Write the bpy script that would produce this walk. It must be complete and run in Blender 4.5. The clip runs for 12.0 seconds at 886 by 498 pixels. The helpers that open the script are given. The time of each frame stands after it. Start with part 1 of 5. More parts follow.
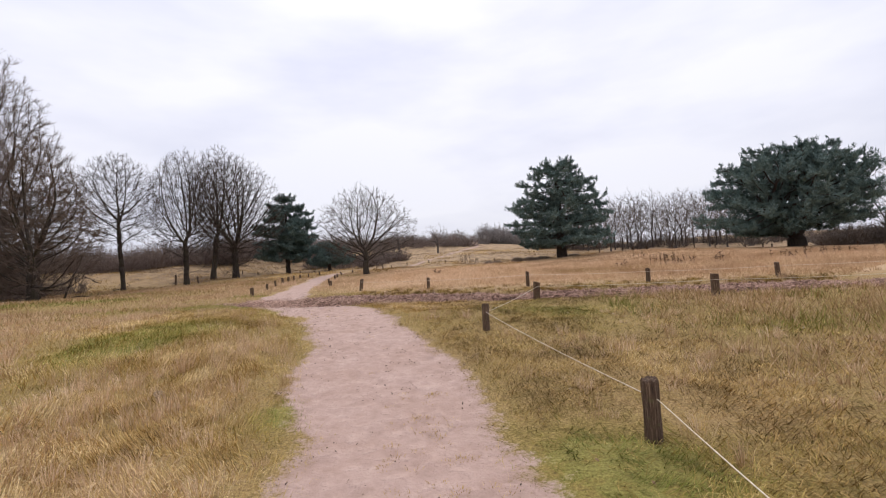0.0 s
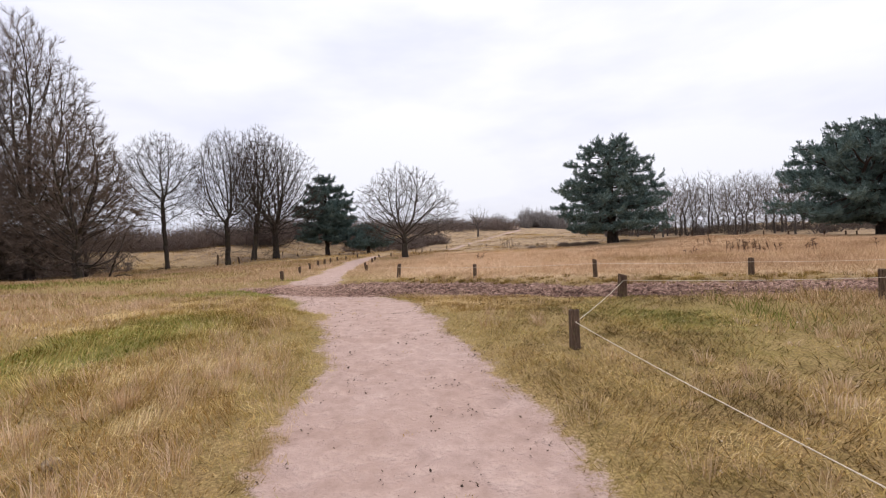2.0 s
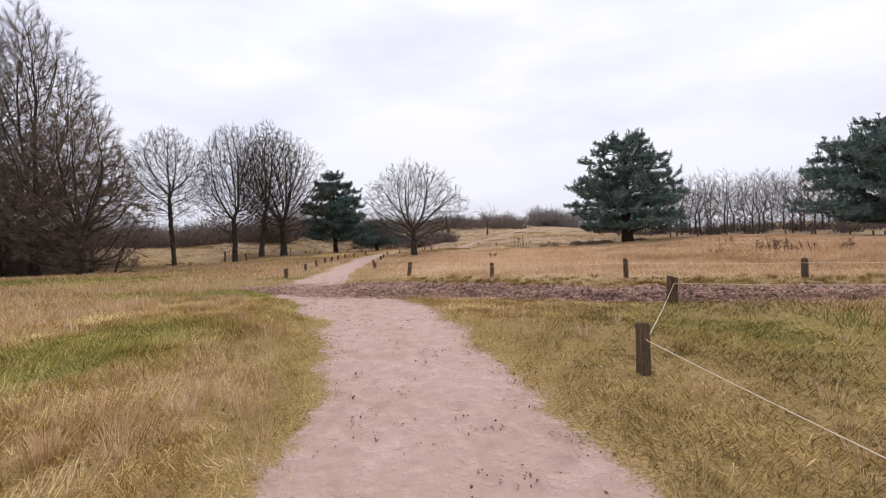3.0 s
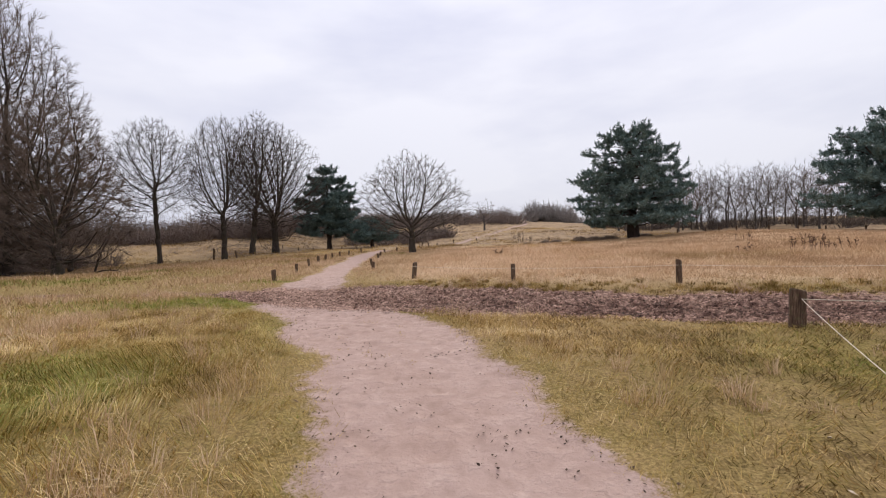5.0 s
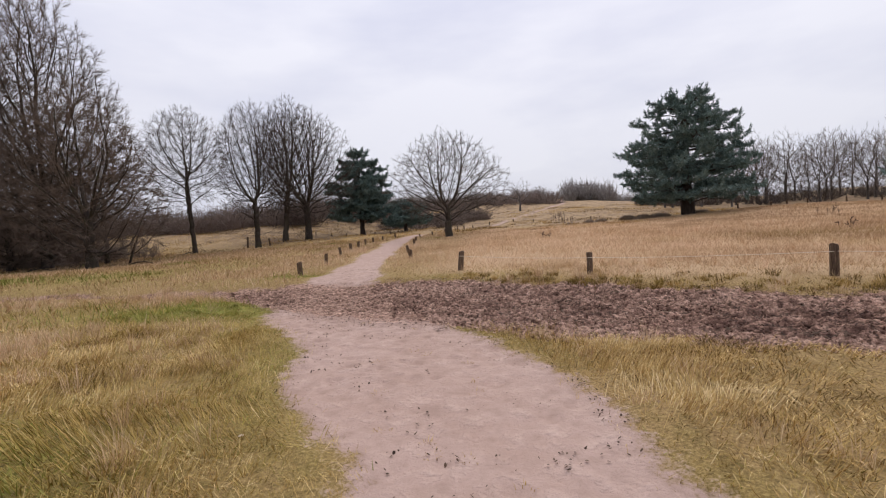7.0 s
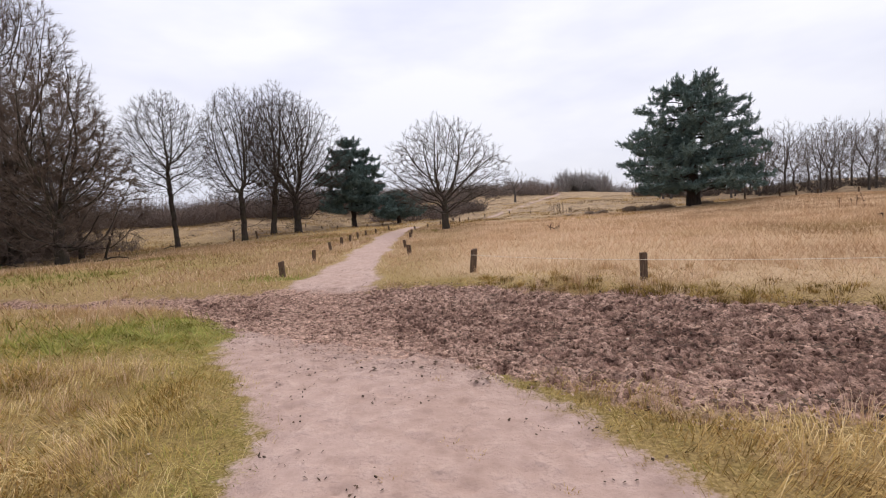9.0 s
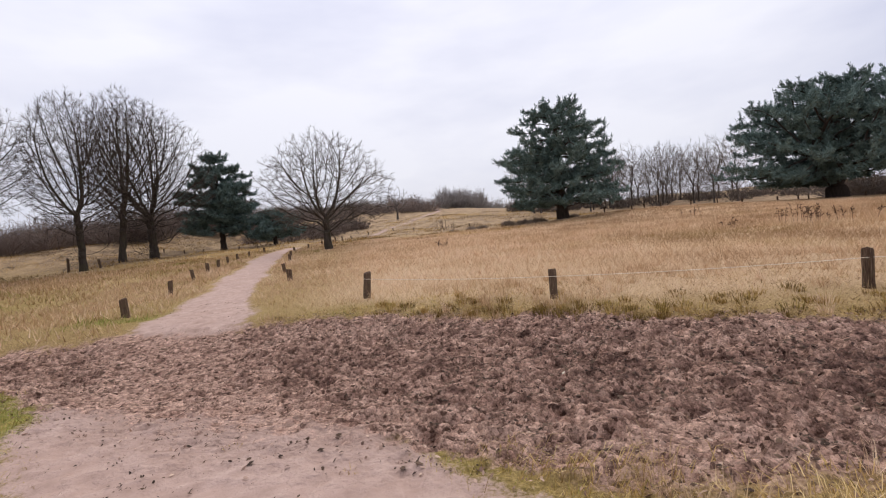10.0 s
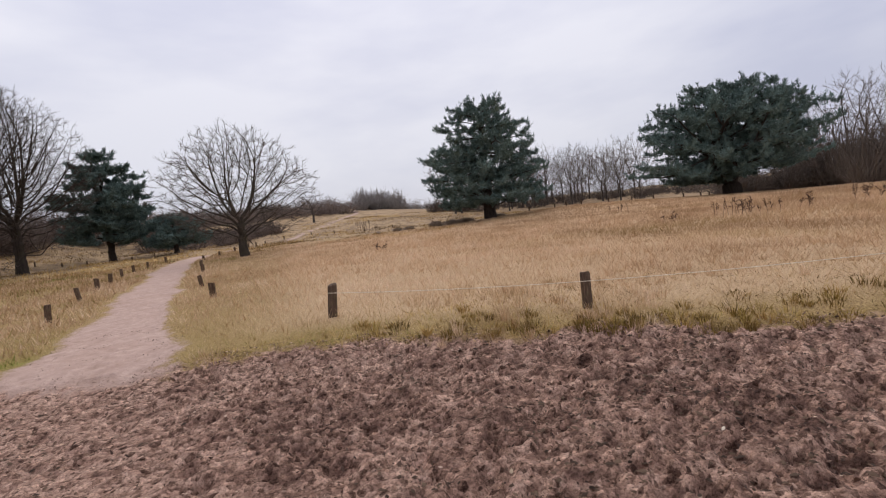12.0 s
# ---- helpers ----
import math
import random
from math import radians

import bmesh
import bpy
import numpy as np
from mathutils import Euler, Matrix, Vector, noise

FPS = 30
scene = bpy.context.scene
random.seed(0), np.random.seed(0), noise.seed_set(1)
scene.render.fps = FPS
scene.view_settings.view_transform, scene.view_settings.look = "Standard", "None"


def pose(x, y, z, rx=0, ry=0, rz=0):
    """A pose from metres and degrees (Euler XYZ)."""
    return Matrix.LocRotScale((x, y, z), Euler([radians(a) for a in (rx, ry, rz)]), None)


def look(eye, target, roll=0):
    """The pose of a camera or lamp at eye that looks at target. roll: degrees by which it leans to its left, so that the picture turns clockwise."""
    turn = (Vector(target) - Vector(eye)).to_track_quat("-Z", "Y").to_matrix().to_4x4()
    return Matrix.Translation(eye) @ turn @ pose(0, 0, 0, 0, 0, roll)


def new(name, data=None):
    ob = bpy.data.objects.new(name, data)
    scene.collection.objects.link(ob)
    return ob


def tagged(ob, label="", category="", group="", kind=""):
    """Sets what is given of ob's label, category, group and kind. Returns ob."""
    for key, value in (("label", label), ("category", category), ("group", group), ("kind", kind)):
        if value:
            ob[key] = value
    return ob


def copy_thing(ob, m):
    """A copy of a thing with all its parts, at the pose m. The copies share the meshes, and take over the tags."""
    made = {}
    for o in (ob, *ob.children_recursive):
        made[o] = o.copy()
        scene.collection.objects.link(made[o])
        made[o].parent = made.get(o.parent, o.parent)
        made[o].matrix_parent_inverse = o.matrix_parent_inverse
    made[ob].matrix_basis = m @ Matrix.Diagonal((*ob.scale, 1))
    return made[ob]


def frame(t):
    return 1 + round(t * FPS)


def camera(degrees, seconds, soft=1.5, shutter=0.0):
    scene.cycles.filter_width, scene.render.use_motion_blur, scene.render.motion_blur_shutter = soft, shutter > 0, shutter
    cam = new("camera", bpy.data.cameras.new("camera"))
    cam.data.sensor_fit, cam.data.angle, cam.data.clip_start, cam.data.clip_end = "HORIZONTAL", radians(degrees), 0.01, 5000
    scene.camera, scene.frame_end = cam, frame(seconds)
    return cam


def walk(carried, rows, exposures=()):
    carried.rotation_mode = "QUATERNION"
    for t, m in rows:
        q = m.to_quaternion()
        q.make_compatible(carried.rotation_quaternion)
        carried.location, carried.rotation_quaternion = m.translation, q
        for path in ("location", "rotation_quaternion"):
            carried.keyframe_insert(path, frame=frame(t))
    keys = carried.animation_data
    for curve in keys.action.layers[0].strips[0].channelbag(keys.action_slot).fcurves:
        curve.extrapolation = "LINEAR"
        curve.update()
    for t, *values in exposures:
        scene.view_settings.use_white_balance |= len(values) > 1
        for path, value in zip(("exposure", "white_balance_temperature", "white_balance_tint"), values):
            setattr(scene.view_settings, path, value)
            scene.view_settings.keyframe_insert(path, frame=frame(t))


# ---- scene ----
cam = camera(87.2, 12.0, soft=1.15)
METRES, EYE, TILT, LEAN, TURN = 15.5, 1.5, 0.0, 0.0, -1.5
ROWS = [
    (0.0, 0.0, 0.0, 0.0, 0.13, 2.18, 3.38),
    (0.5, -0.0048, 0.042, -0.0007, 0.9, 1.44, 3.06),
    (1.0, -0.0136, 0.0862, 0.0015, 2.98, 0.92, 2.87),
    (1.5, -0.0233, 0.1316, 0.0023, 4.02, 0.74, 2.76),
    (2.0, -0.0259, 0.1737, 0.0041, 4.88, 0.4, 2.48),
    (2.5, -0.0397, 0.2162, 0.0031, 5.51, 0.29, 2.41),
    (3.0, -0.0485, 0.2559, 0.0035, 5.86, 0.2, 2.09),
    (5.0, -0.1007, 0.4069, 0.012, 5.14, -0.36, 2.26),
    (5.5, -0.1124, 0.4526, 0.0144, 5.91, -0.51, 2.54),
    (6.0, -0.1282, 0.4998, 0.0162, 6.91, -0.97, 2.67),
    (6.5, -0.1425, 0.5434, 0.0177, 7.94, -1.53, 3.02),
    (7.0, -0.1545, 0.5804, 0.0204, 9.12, -2.33, 3.65),
    (9.0, -0.2076, 0.7287, 0.0262, 8.1, -3.43, 3.75),
    (9.5, -0.2171, 0.7666, 0.0279, 1.45, -2.73, 4.57),
    (10.0, -0.2281, 0.8059, 0.0295, -6.38, -2.44, 5.37),
    (10.5, -0.237, 0.8425, 0.0308, -13.21, -2.64, 5.88),
    (11.0, -0.257, 0.8763, 0.0327, -16.7, -2.94, 6.19),
    (11.5, -0.2745, 0.9136, 0.0333, -17.45, -2.81, 6.47),
    (12.0, -0.2959, 0.9474, 0.0338, -16.88, -3.33, 6.66),
]
EXPOSURES = [(0, 0.20), (1.5, 0.28), (3, 0.24), (5.5, 0.06), (6.5, 0.02), (9, 0.22), (9.6, 0.22), (10.5, 0.0), (12, -0.05)]
walk(cam, [(t, pose(0, 0, EYE, TILT, LEAN, TURN) @ pose(METRES * x, METRES * y, METRES * z, 90 + pitch, roll, yaw)) for t, x, y, z, yaw, pitch, roll in ROWS], EXPOSURES)

# world: overcast sky
SUN_EL, SUN_AZ = 42.0, 10.0
world = bpy.data.worlds.new("overcast_sky")
scene.world = world
world.use_nodes = True
wt = world.node_tree
wt.nodes.clear()
w_out = wt.nodes.new("ShaderNodeOutputWorld")
w_bg = wt.nodes.new("ShaderNodeBackground")
w_bg.inputs["Strength"].default_value = 0.1
w_sky = wt.nodes.new("ShaderNodeTexSky")
w_sky.sky_type = "NISHITA"
w_sky.sun_disc = False
w_sky.sun_elevation = radians(SUN_EL)
w_sky.sun_rotation = radians(SUN_AZ)
w_tc = wt.nodes.new("ShaderNodeTexCoord")
w_map = wt.nodes.new("ShaderNodeMapping")
w_map.inputs["Scale"].default_value = (1.0, 1.0, 3.2)
w_n = wt.nodes.new("ShaderNodeTexNoise")
w_n.inputs["Scale"].default_value = 1.7
w_n.inputs["Detail"].default_value = 5.0
w_n.inputs["Roughness"].default_value = 0.5
w_ramp = wt.nodes.new("ShaderNodeValToRGB")
w_ramp.color_ramp.elements[0].position = 0.33
w_ramp.color_ramp.elements[0].color = (0.65, 0.665, 0.82, 1)
w_ramp.color_ramp.elements[1].position = 0.62
w_ramp.color_ramp.elements[1].color = (0.90, 0.895, 0.985, 1)
w_gain = wt.nodes.new("ShaderNodeVectorMath")
w_gain.operation = "SCALE"
w_sep = wt.nodes.new("ShaderNodeSeparateXYZ")
w_rise = wt.nodes.new("ShaderNodeMapRange")
w_rise.inputs["From Min"].default_value = 0.0
w_rise.inputs["From Max"].default_value = 0.85
w_rise.inputs["To Min"].default_value = 7.9
w_rise.inputs["To Max"].default_value = 12.6
w_mix = wt.nodes.new("ShaderNodeMix")
w_mix.data_type = "RGBA"
w_mix.inputs[0].default_value = 0.93
wt.links.new(w_tc.outputs["Generated"], w_map.inputs["Vector"])
wt.links.new(w_map.outputs["Vector"], w_n.inputs["Vector"])
wt.links.new(w_n.outputs["Fac"], w_ramp.inputs["Fac"])
wt.links.new(w_ramp.outputs["Color"], w_gain.inputs[0])
wt.links.new(w_tc.outputs["Generated"], w_sep.inputs["Vector"])
wt.links.new(w_sep.outputs["Z"], w_rise.inputs["Value"])
wt.links.new(w_rise.outputs["Result"], w_gain.inputs["Scale"])
wt.links.new(w_sky.outputs["Color"], w_mix.inputs[6])
wt.links.new(w_gain.outputs["Vector"], w_mix.inputs[7])
wt.links.new(w_mix.outputs[2], w_bg.inputs["Color"])
wt.links.new(w_bg.outputs["Background"], w_out.inputs["Surface"])

sun_data = bpy.data.lights.new("sun", "SUN")
sun_data.energy = 1.4
sun_data.angle = radians(40)
sun_data.color = (1.0, 0.92, 0.81)
sun = new("sun", sun_data)
sun.matrix_world = look((math.sin(radians(SUN_AZ)) * 50, math.cos(radians(SUN_AZ)) * 50, 50 * math.tan(radians(SUN_EL))), (0, 0, 0))


# ---- materials ----
def material(name, rough=0.9):
    m = bpy.data.materials.new(name)
    m.use_nodes = True
    nt = m.node_tree
    nt.nodes.clear()
    out = nt.nodes.new("ShaderNodeOutputMaterial")
    b = nt.nodes.new("ShaderNodeBsdfPrincipled")
    b.inputs["Roughness"].default_value = rough
    b.inputs["Specular IOR Level"].default_value = 0.15
    nt.links.new(b.outputs["BSDF"], out.inputs["Surface"])
    return m, nt, b


def n_noise(nt, scale, detail=4.0, rough=0.55, vec=None):
    n = nt.nodes.new("ShaderNodeTexNoise")
    n.inputs["Scale"].default_value = scale
    n.inputs["Detail"].default_value = detail
    n.inputs["Roughness"].default_value = rough
    if vec is None:
        g = nt.nodes.new("ShaderNodeNewGeometry")
        vec = g.outputs["Position"]
    nt.links.new(vec, n.inputs["Vector"])
    return n.outputs["Fac"]


def n_ramp(nt, fac, stops):
    r = nt.nodes.new("ShaderNodeValToRGB")
    els = r.color_ramp.elements
    while len(els) < len(stops):
        els.new(0.5)
    for e, (p, c) in zip(els, stops):
        e.position = p
        e.color = (*c, 1)
    nt.links.new(fac, r.inputs["Fac"])
    return r.outputs["Color"]


def n_mix(nt, fac, a, b, blend="MIX"):
    m = nt.nodes.new("ShaderNodeMix")
    m.data_type = "RGBA"
    m.blend_type = blend
    for sock, v in ((m.inputs[0], fac), (m.inputs[6], a), (m.inputs[7], b)):
        if isinstance(v, (int, float)):
            sock.default_value = v
        elif isinstance(v, tuple):
            sock.default_value = (*v, 1)
        else:
            nt.links.new(v, sock)
    return m.outputs[2]


def n_math(nt, op, a, b=0.0, clamp=False):
    m = nt.nodes.new("ShaderNodeMath")
    m.operation = op
    m.use_clamp = clamp
    for sock, v in ((m.inputs[0], a), (m.inputs[1], b)):
        if isinstance(v, (int, float)):
            sock.default_value = v
        else:
            nt.links.new(v, sock)
    return m.outputs[0]


def n_attr(nt, name):
    a = nt.nodes.new("ShaderNodeAttribute")
    a.attribute_name = name
    return a.outputs["Fac"]


def n_bump(nt, b, height, strength, dist):
    n = nt.nodes.new("ShaderNodeBump")
    n.inputs["Strength"].default_value = strength
    n.inputs["Distance"].default_value = dist
    nt.links.new(height, n.inputs["Height"])
    nt.links.new(n.outputs["Normal"], b.inputs["Normal"])


def make_ground():
    m, nt, b = material("heath_ground", 0.95)
    fine = n_noise(nt, 38, 5, 0.65)
    mid = n_noise(nt, 5.5, 5, 0.6)
    big = n_noise(nt, 0.55, 4, 0.6)
    dry = n_ramp(nt, fine, [(0.3, (0.12, 0.076, 0.027)), (0.5, (0.32, 0.215, 0.085)), (0.7, (0.54, 0.385, 0.17))])
    moss = n_ramp(nt, fine, [(0.3, (0.075, 0.066, 0.011)), (0.55, (0.24, 0.198, 0.034)), (0.75, (0.42, 0.335, 0.09))])
    gfac = n_math(nt, "ADD", n_attr(nt, "green"), n_math(nt, "MULTIPLY", n_math(nt, "SUBTRACT", mid, 0.5), 1.3))
    grass = n_mix(nt, n_math(nt, "MULTIPLY", gfac, 1.0, True), dry, moss)
    sward = n_ramp(nt, fine, [(0.3, (0.13, 0.128, 0.022)), (0.7, (0.34, 0.335, 0.085))])
    grass = n_mix(nt, n_ramp(nt, gfac, [(0.80, (0, 0, 0)), (1.0, (0.8, 0.8, 0.8))]), grass, sward)
    grass = n_mix(nt, n_math(nt, "MULTIPLY", big, 0.35), grass, (0.40, 0.26, 0.14))
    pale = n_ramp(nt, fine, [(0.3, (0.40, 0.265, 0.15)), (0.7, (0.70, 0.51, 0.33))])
    grass = n_mix(nt, n_attr(nt, "field"), grass, pale)
    heath = n_ramp(nt, n_noise(nt, 0.5, 7, 0.75), [(0.40, (0.1, 0.1, 0.1)), (0.58, (0.8, 0.8, 0.8))])
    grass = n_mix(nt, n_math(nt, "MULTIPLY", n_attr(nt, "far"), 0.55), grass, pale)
    grass = n_mix(nt, n_math(nt, "MULTIPLY", heath, n_attr(nt, "far")), grass, (0.17, 0.115, 0.075))
    # brown litter colour that also paints the shade beneath the trees
    litter_shade = n_ramp(nt, fine, [(0.3, (0.07, 0.045, 0.028)), (0.7, (0.24, 0.155, 0.095))])
    lf = n_math(nt, "ADD", n_attr(nt, "litter"), n_math(nt, "MULTIPLY", n_math(nt, "SUBTRACT", big, 0.5), 0.8))
    grass = n_mix(nt, n_ramp(nt, lf, [(0.3, (0, 0, 0)), (0.65, (0.9, 0.9, 0.9))]), grass, litter_shade)
    # bare sand of the path, trodden, pinkish
    sand = n_ramp(nt, mid, [(0.25, (0.355, 0.246, 0.202)), (0.5, (0.465, 0.330, 0.276)), (0.75, (0.55, 0.402, 0.34))])
    speck = n_ramp(nt, n_noise(nt, 17, 6, 0.75), [(0.28, (0.50, 0.45, 0.41)), (0.37, (1, 1, 1))])
    sand = n_mix(nt, 0.6, sand, speck, "MULTIPLY")
    sand = n_mix(nt, 0.9, sand, n_ramp(nt, n_noise(nt, 1.1, 5, 0.65), [(0.35, (0.90, 0.87, 0.84)), (0.6, (1, 1, 1))]), "MULTIPLY")
    sandfac = n_math(nt, "ADD", n_attr(nt, "sand"), n_math(nt, "MULTIPLY", n_math(nt, "SUBTRACT", mid, 0.5), 0.9))
    sandfac = n_math(nt, "ADD", sandfac, n_math(nt, "MULTIPLY", n_math(nt, "SUBTRACT", fine, 0.5), 0.7))
    sf = n_ramp(nt, sandfac, [(0.38, (0, 0, 0)), (0.60, (1, 1, 1))])
    col = n_mix(nt, sf, grass, sand)
    # churned dark mud, pale where dry; noise darks stand in for pit shade
    warp = nt.nodes.new("ShaderNodeVectorMath")
    warp.operation = "ADD"
    geo = nt.nodes.new("ShaderNodeNewGeometry")
    wn = nt.nodes.new("ShaderNodeTexNoise")
    wn.inputs["Scale"].default_value = 5.0
    wn.inputs["Detail"].default_value = 4.0
    wsc = nt.nodes.new("ShaderNodeVectorMath")
    wsc.operation = "SCALE"
    wsc.inputs["Scale"].default_value = 0.22
    nt.links.new(wn.outputs["Color"], wsc.inputs[0])
    nt.links.new(geo.outputs["Position"], warp.inputs[0])
    nt.links.new(wsc.outputs["Vector"], warp.inputs[1])
    vor = nt.nodes.new("ShaderNodeTexVoronoi")
    vor.inputs["Scale"].default_value = 8.0
    nt.links.new(warp.outputs["Vector"], vor.inputs["Vector"])
    along = nt.nodes.new("ShaderNodeMapping")
    along.inputs["Rotation"].default_value = (0, 0, radians(17))
    along.inputs["Scale"].default_value = (0.55, 1.15, 1.0)
    nt.links.new(geo.outputs["Position"], along.inputs["Vector"])
    streak = along.outputs["Vector"]
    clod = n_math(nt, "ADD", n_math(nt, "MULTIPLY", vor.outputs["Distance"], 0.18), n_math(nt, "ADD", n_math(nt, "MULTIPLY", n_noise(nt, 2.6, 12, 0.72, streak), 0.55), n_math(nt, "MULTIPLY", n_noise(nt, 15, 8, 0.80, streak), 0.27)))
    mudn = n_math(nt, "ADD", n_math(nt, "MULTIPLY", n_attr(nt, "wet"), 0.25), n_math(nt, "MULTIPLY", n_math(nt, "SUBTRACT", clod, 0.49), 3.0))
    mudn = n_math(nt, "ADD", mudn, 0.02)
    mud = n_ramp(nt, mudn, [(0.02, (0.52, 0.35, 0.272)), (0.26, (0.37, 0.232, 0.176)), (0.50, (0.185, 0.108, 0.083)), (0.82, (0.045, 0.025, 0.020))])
    cells = nt.nodes.new("ShaderNodeTexVoronoi")
    cells.inputs["Scale"].default_value = 21.0
    nt.links.new(warp.outputs["Vector"], cells.inputs["Vector"])
    shade = nt.nodes.new("ShaderNodeSeparateColor")
    nt.links.new(cells.outputs["Color"], shade.inputs["Color"])
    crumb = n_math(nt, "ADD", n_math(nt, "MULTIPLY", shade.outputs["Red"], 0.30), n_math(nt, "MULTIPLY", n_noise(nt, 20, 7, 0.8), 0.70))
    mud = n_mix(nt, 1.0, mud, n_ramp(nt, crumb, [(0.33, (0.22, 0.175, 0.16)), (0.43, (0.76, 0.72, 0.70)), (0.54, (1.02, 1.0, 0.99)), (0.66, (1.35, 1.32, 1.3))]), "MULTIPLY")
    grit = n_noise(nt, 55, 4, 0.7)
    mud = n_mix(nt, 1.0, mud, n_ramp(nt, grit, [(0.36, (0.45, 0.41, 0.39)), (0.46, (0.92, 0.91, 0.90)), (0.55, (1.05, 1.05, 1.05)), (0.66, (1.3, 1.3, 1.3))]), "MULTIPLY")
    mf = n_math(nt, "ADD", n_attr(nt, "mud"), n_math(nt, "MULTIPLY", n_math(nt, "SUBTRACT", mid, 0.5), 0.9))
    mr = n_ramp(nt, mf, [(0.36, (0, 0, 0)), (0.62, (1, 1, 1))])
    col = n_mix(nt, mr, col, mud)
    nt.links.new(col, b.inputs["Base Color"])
    h = n_math(nt, "ADD", n_math(nt, "MULTIPLY", fine, 0.6), n_math(nt, "MULTIPLY", n_noise(nt, 12, 6, 0.7), 1.0))
    h = n_math(nt, "MULTIPLY", h, n_math(nt, "SUBTRACT", 1.0, n_math(nt, "MULTIPLY", n_attr(nt, "sand"), 0.65)))
    crust = n_math(nt, "ABSOLUTE", n_math(nt, "SUBTRACT", n_noise(nt, 5.5, 3, 0.6), 0.5))
    h = n_math(nt, "SUBTRACT", h, n_math(nt, "MULTIPLY", n_math(nt, "MULTIPLY", crust, mf, True), 4.0))
    h = n_math(nt, "ADD", h, n_math(nt, "MULTIPLY", n_math(nt, "MULTIPLY", clod, mf, True), 4.0))
    h = n_math(nt, "ADD", h, n_math(nt, "MULTIPLY", n_math(nt, "MULTIPLY", n_math(nt, "SUBTRACT", 1.0, cells.outputs["Distance"]), mf, True), 2.2))
    n_bump(nt, b, h, 0.7, 0.06)
    return m


def make_blade(name, stops_dry, stops_green):
    m, nt, b = material(name, 0.8)
    r = n_attr(nt, "tint")
    c = n_mix(nt, n_attr(nt, "green"), n_ramp(nt, r, stops_dry), n_ramp(nt, r, stops_green))
    lush = n_ramp(nt, r, [(0, (0.135, 0.160, 0.028)), (1, (0.39, 0.43, 0.11))])
    c = n_mix(nt, n_ramp(nt, n_attr(nt, "green"), [(0.70, (0, 0, 0)), (0.95, (0.85, 0.85, 0.85))]), c, lush)
    patch = n_ramp(nt, n_noise(nt, 0.8, 4, 0.6), [(0.3, (0.80, 0.74, 0.66)), (0.7, (1.0, 1.0, 1.0))])
    c = n_mix(nt, 1.0, c, patch, "MULTIPLY")
    nt.links.new(c, b.inputs["Base Color"])
    return m


def make_bark(name, dark, light, green=None, scale=9.0):
    m, nt, b = material(name, 0.92)
    tc = nt.nodes.new("ShaderNodeNewGeometry")
    mp = nt.nodes.new("ShaderNodeMapping")
    mp.inputs["Scale"].default_value = (1, 1, 0.18)
    nt.links.new(tc.outputs["Position"], mp.inputs["Vector"])
    n = n_noise(nt, scale, 6, 0.65, mp.outputs["Vector"])
    c = n_ramp(nt, n, [(0.3, dark), (0.7, light)])
    if green:
        c = n_mix(nt, n_ramp(nt, n_noise(nt, 1.3, 3), [(0.45, (0, 0, 0)), (0.75, (0.7, 0.7, 0.7))]), c, green)
    nt.links.new(c, b.inputs["Base Color"])
    n_bump(nt, b, n, 0.8, 0.03)
    return m


def make_post():
    m, nt, b = material("weathered_post_wood", 0.88)
    oi = nt.nodes.new("ShaderNodeObjectInfo")
    tc = nt.nodes.new("ShaderNodeTexCoord")
    mp = nt.nodes.new("ShaderNodeMapping")
    mp.inputs["Scale"].default_value = (1, 1, 0.09)
    nt.links.new(tc.outputs["Object"], mp.inputs["Vector"])
    n = n_noise(nt, 60, 6, 0.7, mp.outputs["Vector"])
    c = n_ramp(nt, n, [(0.3, (0.022, 0.014, 0.011)), (0.52, (0.105, 0.064, 0.042)), (0.72, (0.29, 0.20, 0.135))])
    c = n_mix(nt, n_math(nt, "MULTIPLY", oi.outputs["Random"], 0.25), c, (0.14, 0.105, 0.08))
    moss = n_ramp(nt, n_noise(nt, 14, 4, 0.6, tc.outputs["Object"]), [(0.55, (0, 0, 0)), (0.75, (0.55, 0.55, 0.55))])
    c = n_mix(nt, moss, c, (0.14, 0.14, 0.06))
    nt.links.new(c, b.inputs["Base Color"])
    n_bump(nt, b, n, 1.0, 0.015)
    return m


def make_plain(name, c1, c2, scale, rough=0.9):
    m, nt, b = material(name, rough)
    nt.links.new(n_ramp(nt, n_noise(nt, scale, 4, 0.6), [(0.3, c1), (0.7, c2)]), b.inputs["Base Color"])
    return m


def make_tinted(name, stops, rough=0.85):
    m, nt, b = material(name, rough)
    nt.links.new(n_ramp(nt, n_attr(nt, "tint"), stops), b.inputs["Base Color"])
    return m


M_GROUND = make_ground()
M_GRASS = make_blade("dry_grass", [(0, (0.15, 0.088, 0.030)), (0.4, (0.50, 0.325, 0.118)), (0.75, (0.70, 0.495, 0.215)), (1, (0.92, 0.73, 0.42))],
                     [(0, (0.09, 0.08, 0.011)), (0.45, (0.31, 0.26, 0.042)), (1, (0.58, 0.475, 0.12))])
M_TALL = make_blade("tall_hair_grass", [(0, (0.41, 0.27, 0.155)), (0.4, (0.69, 0.49, 0.318)), (1, (0.88, 0.69, 0.51))],
                    [(0, (0.24, 0.165, 0.045)), (1, (0.56, 0.405, 0.145))])
M_OAK = make_bark("oak_bark", (0.026, 0.021, 0.018), (0.085, 0.066, 0.054), (0.07, 0.064, 0.036))
M_TWIG = make_plain("oak_twigs", (0.045, 0.036, 0.031), (0.12, 0.093, 0.078), 2.0)
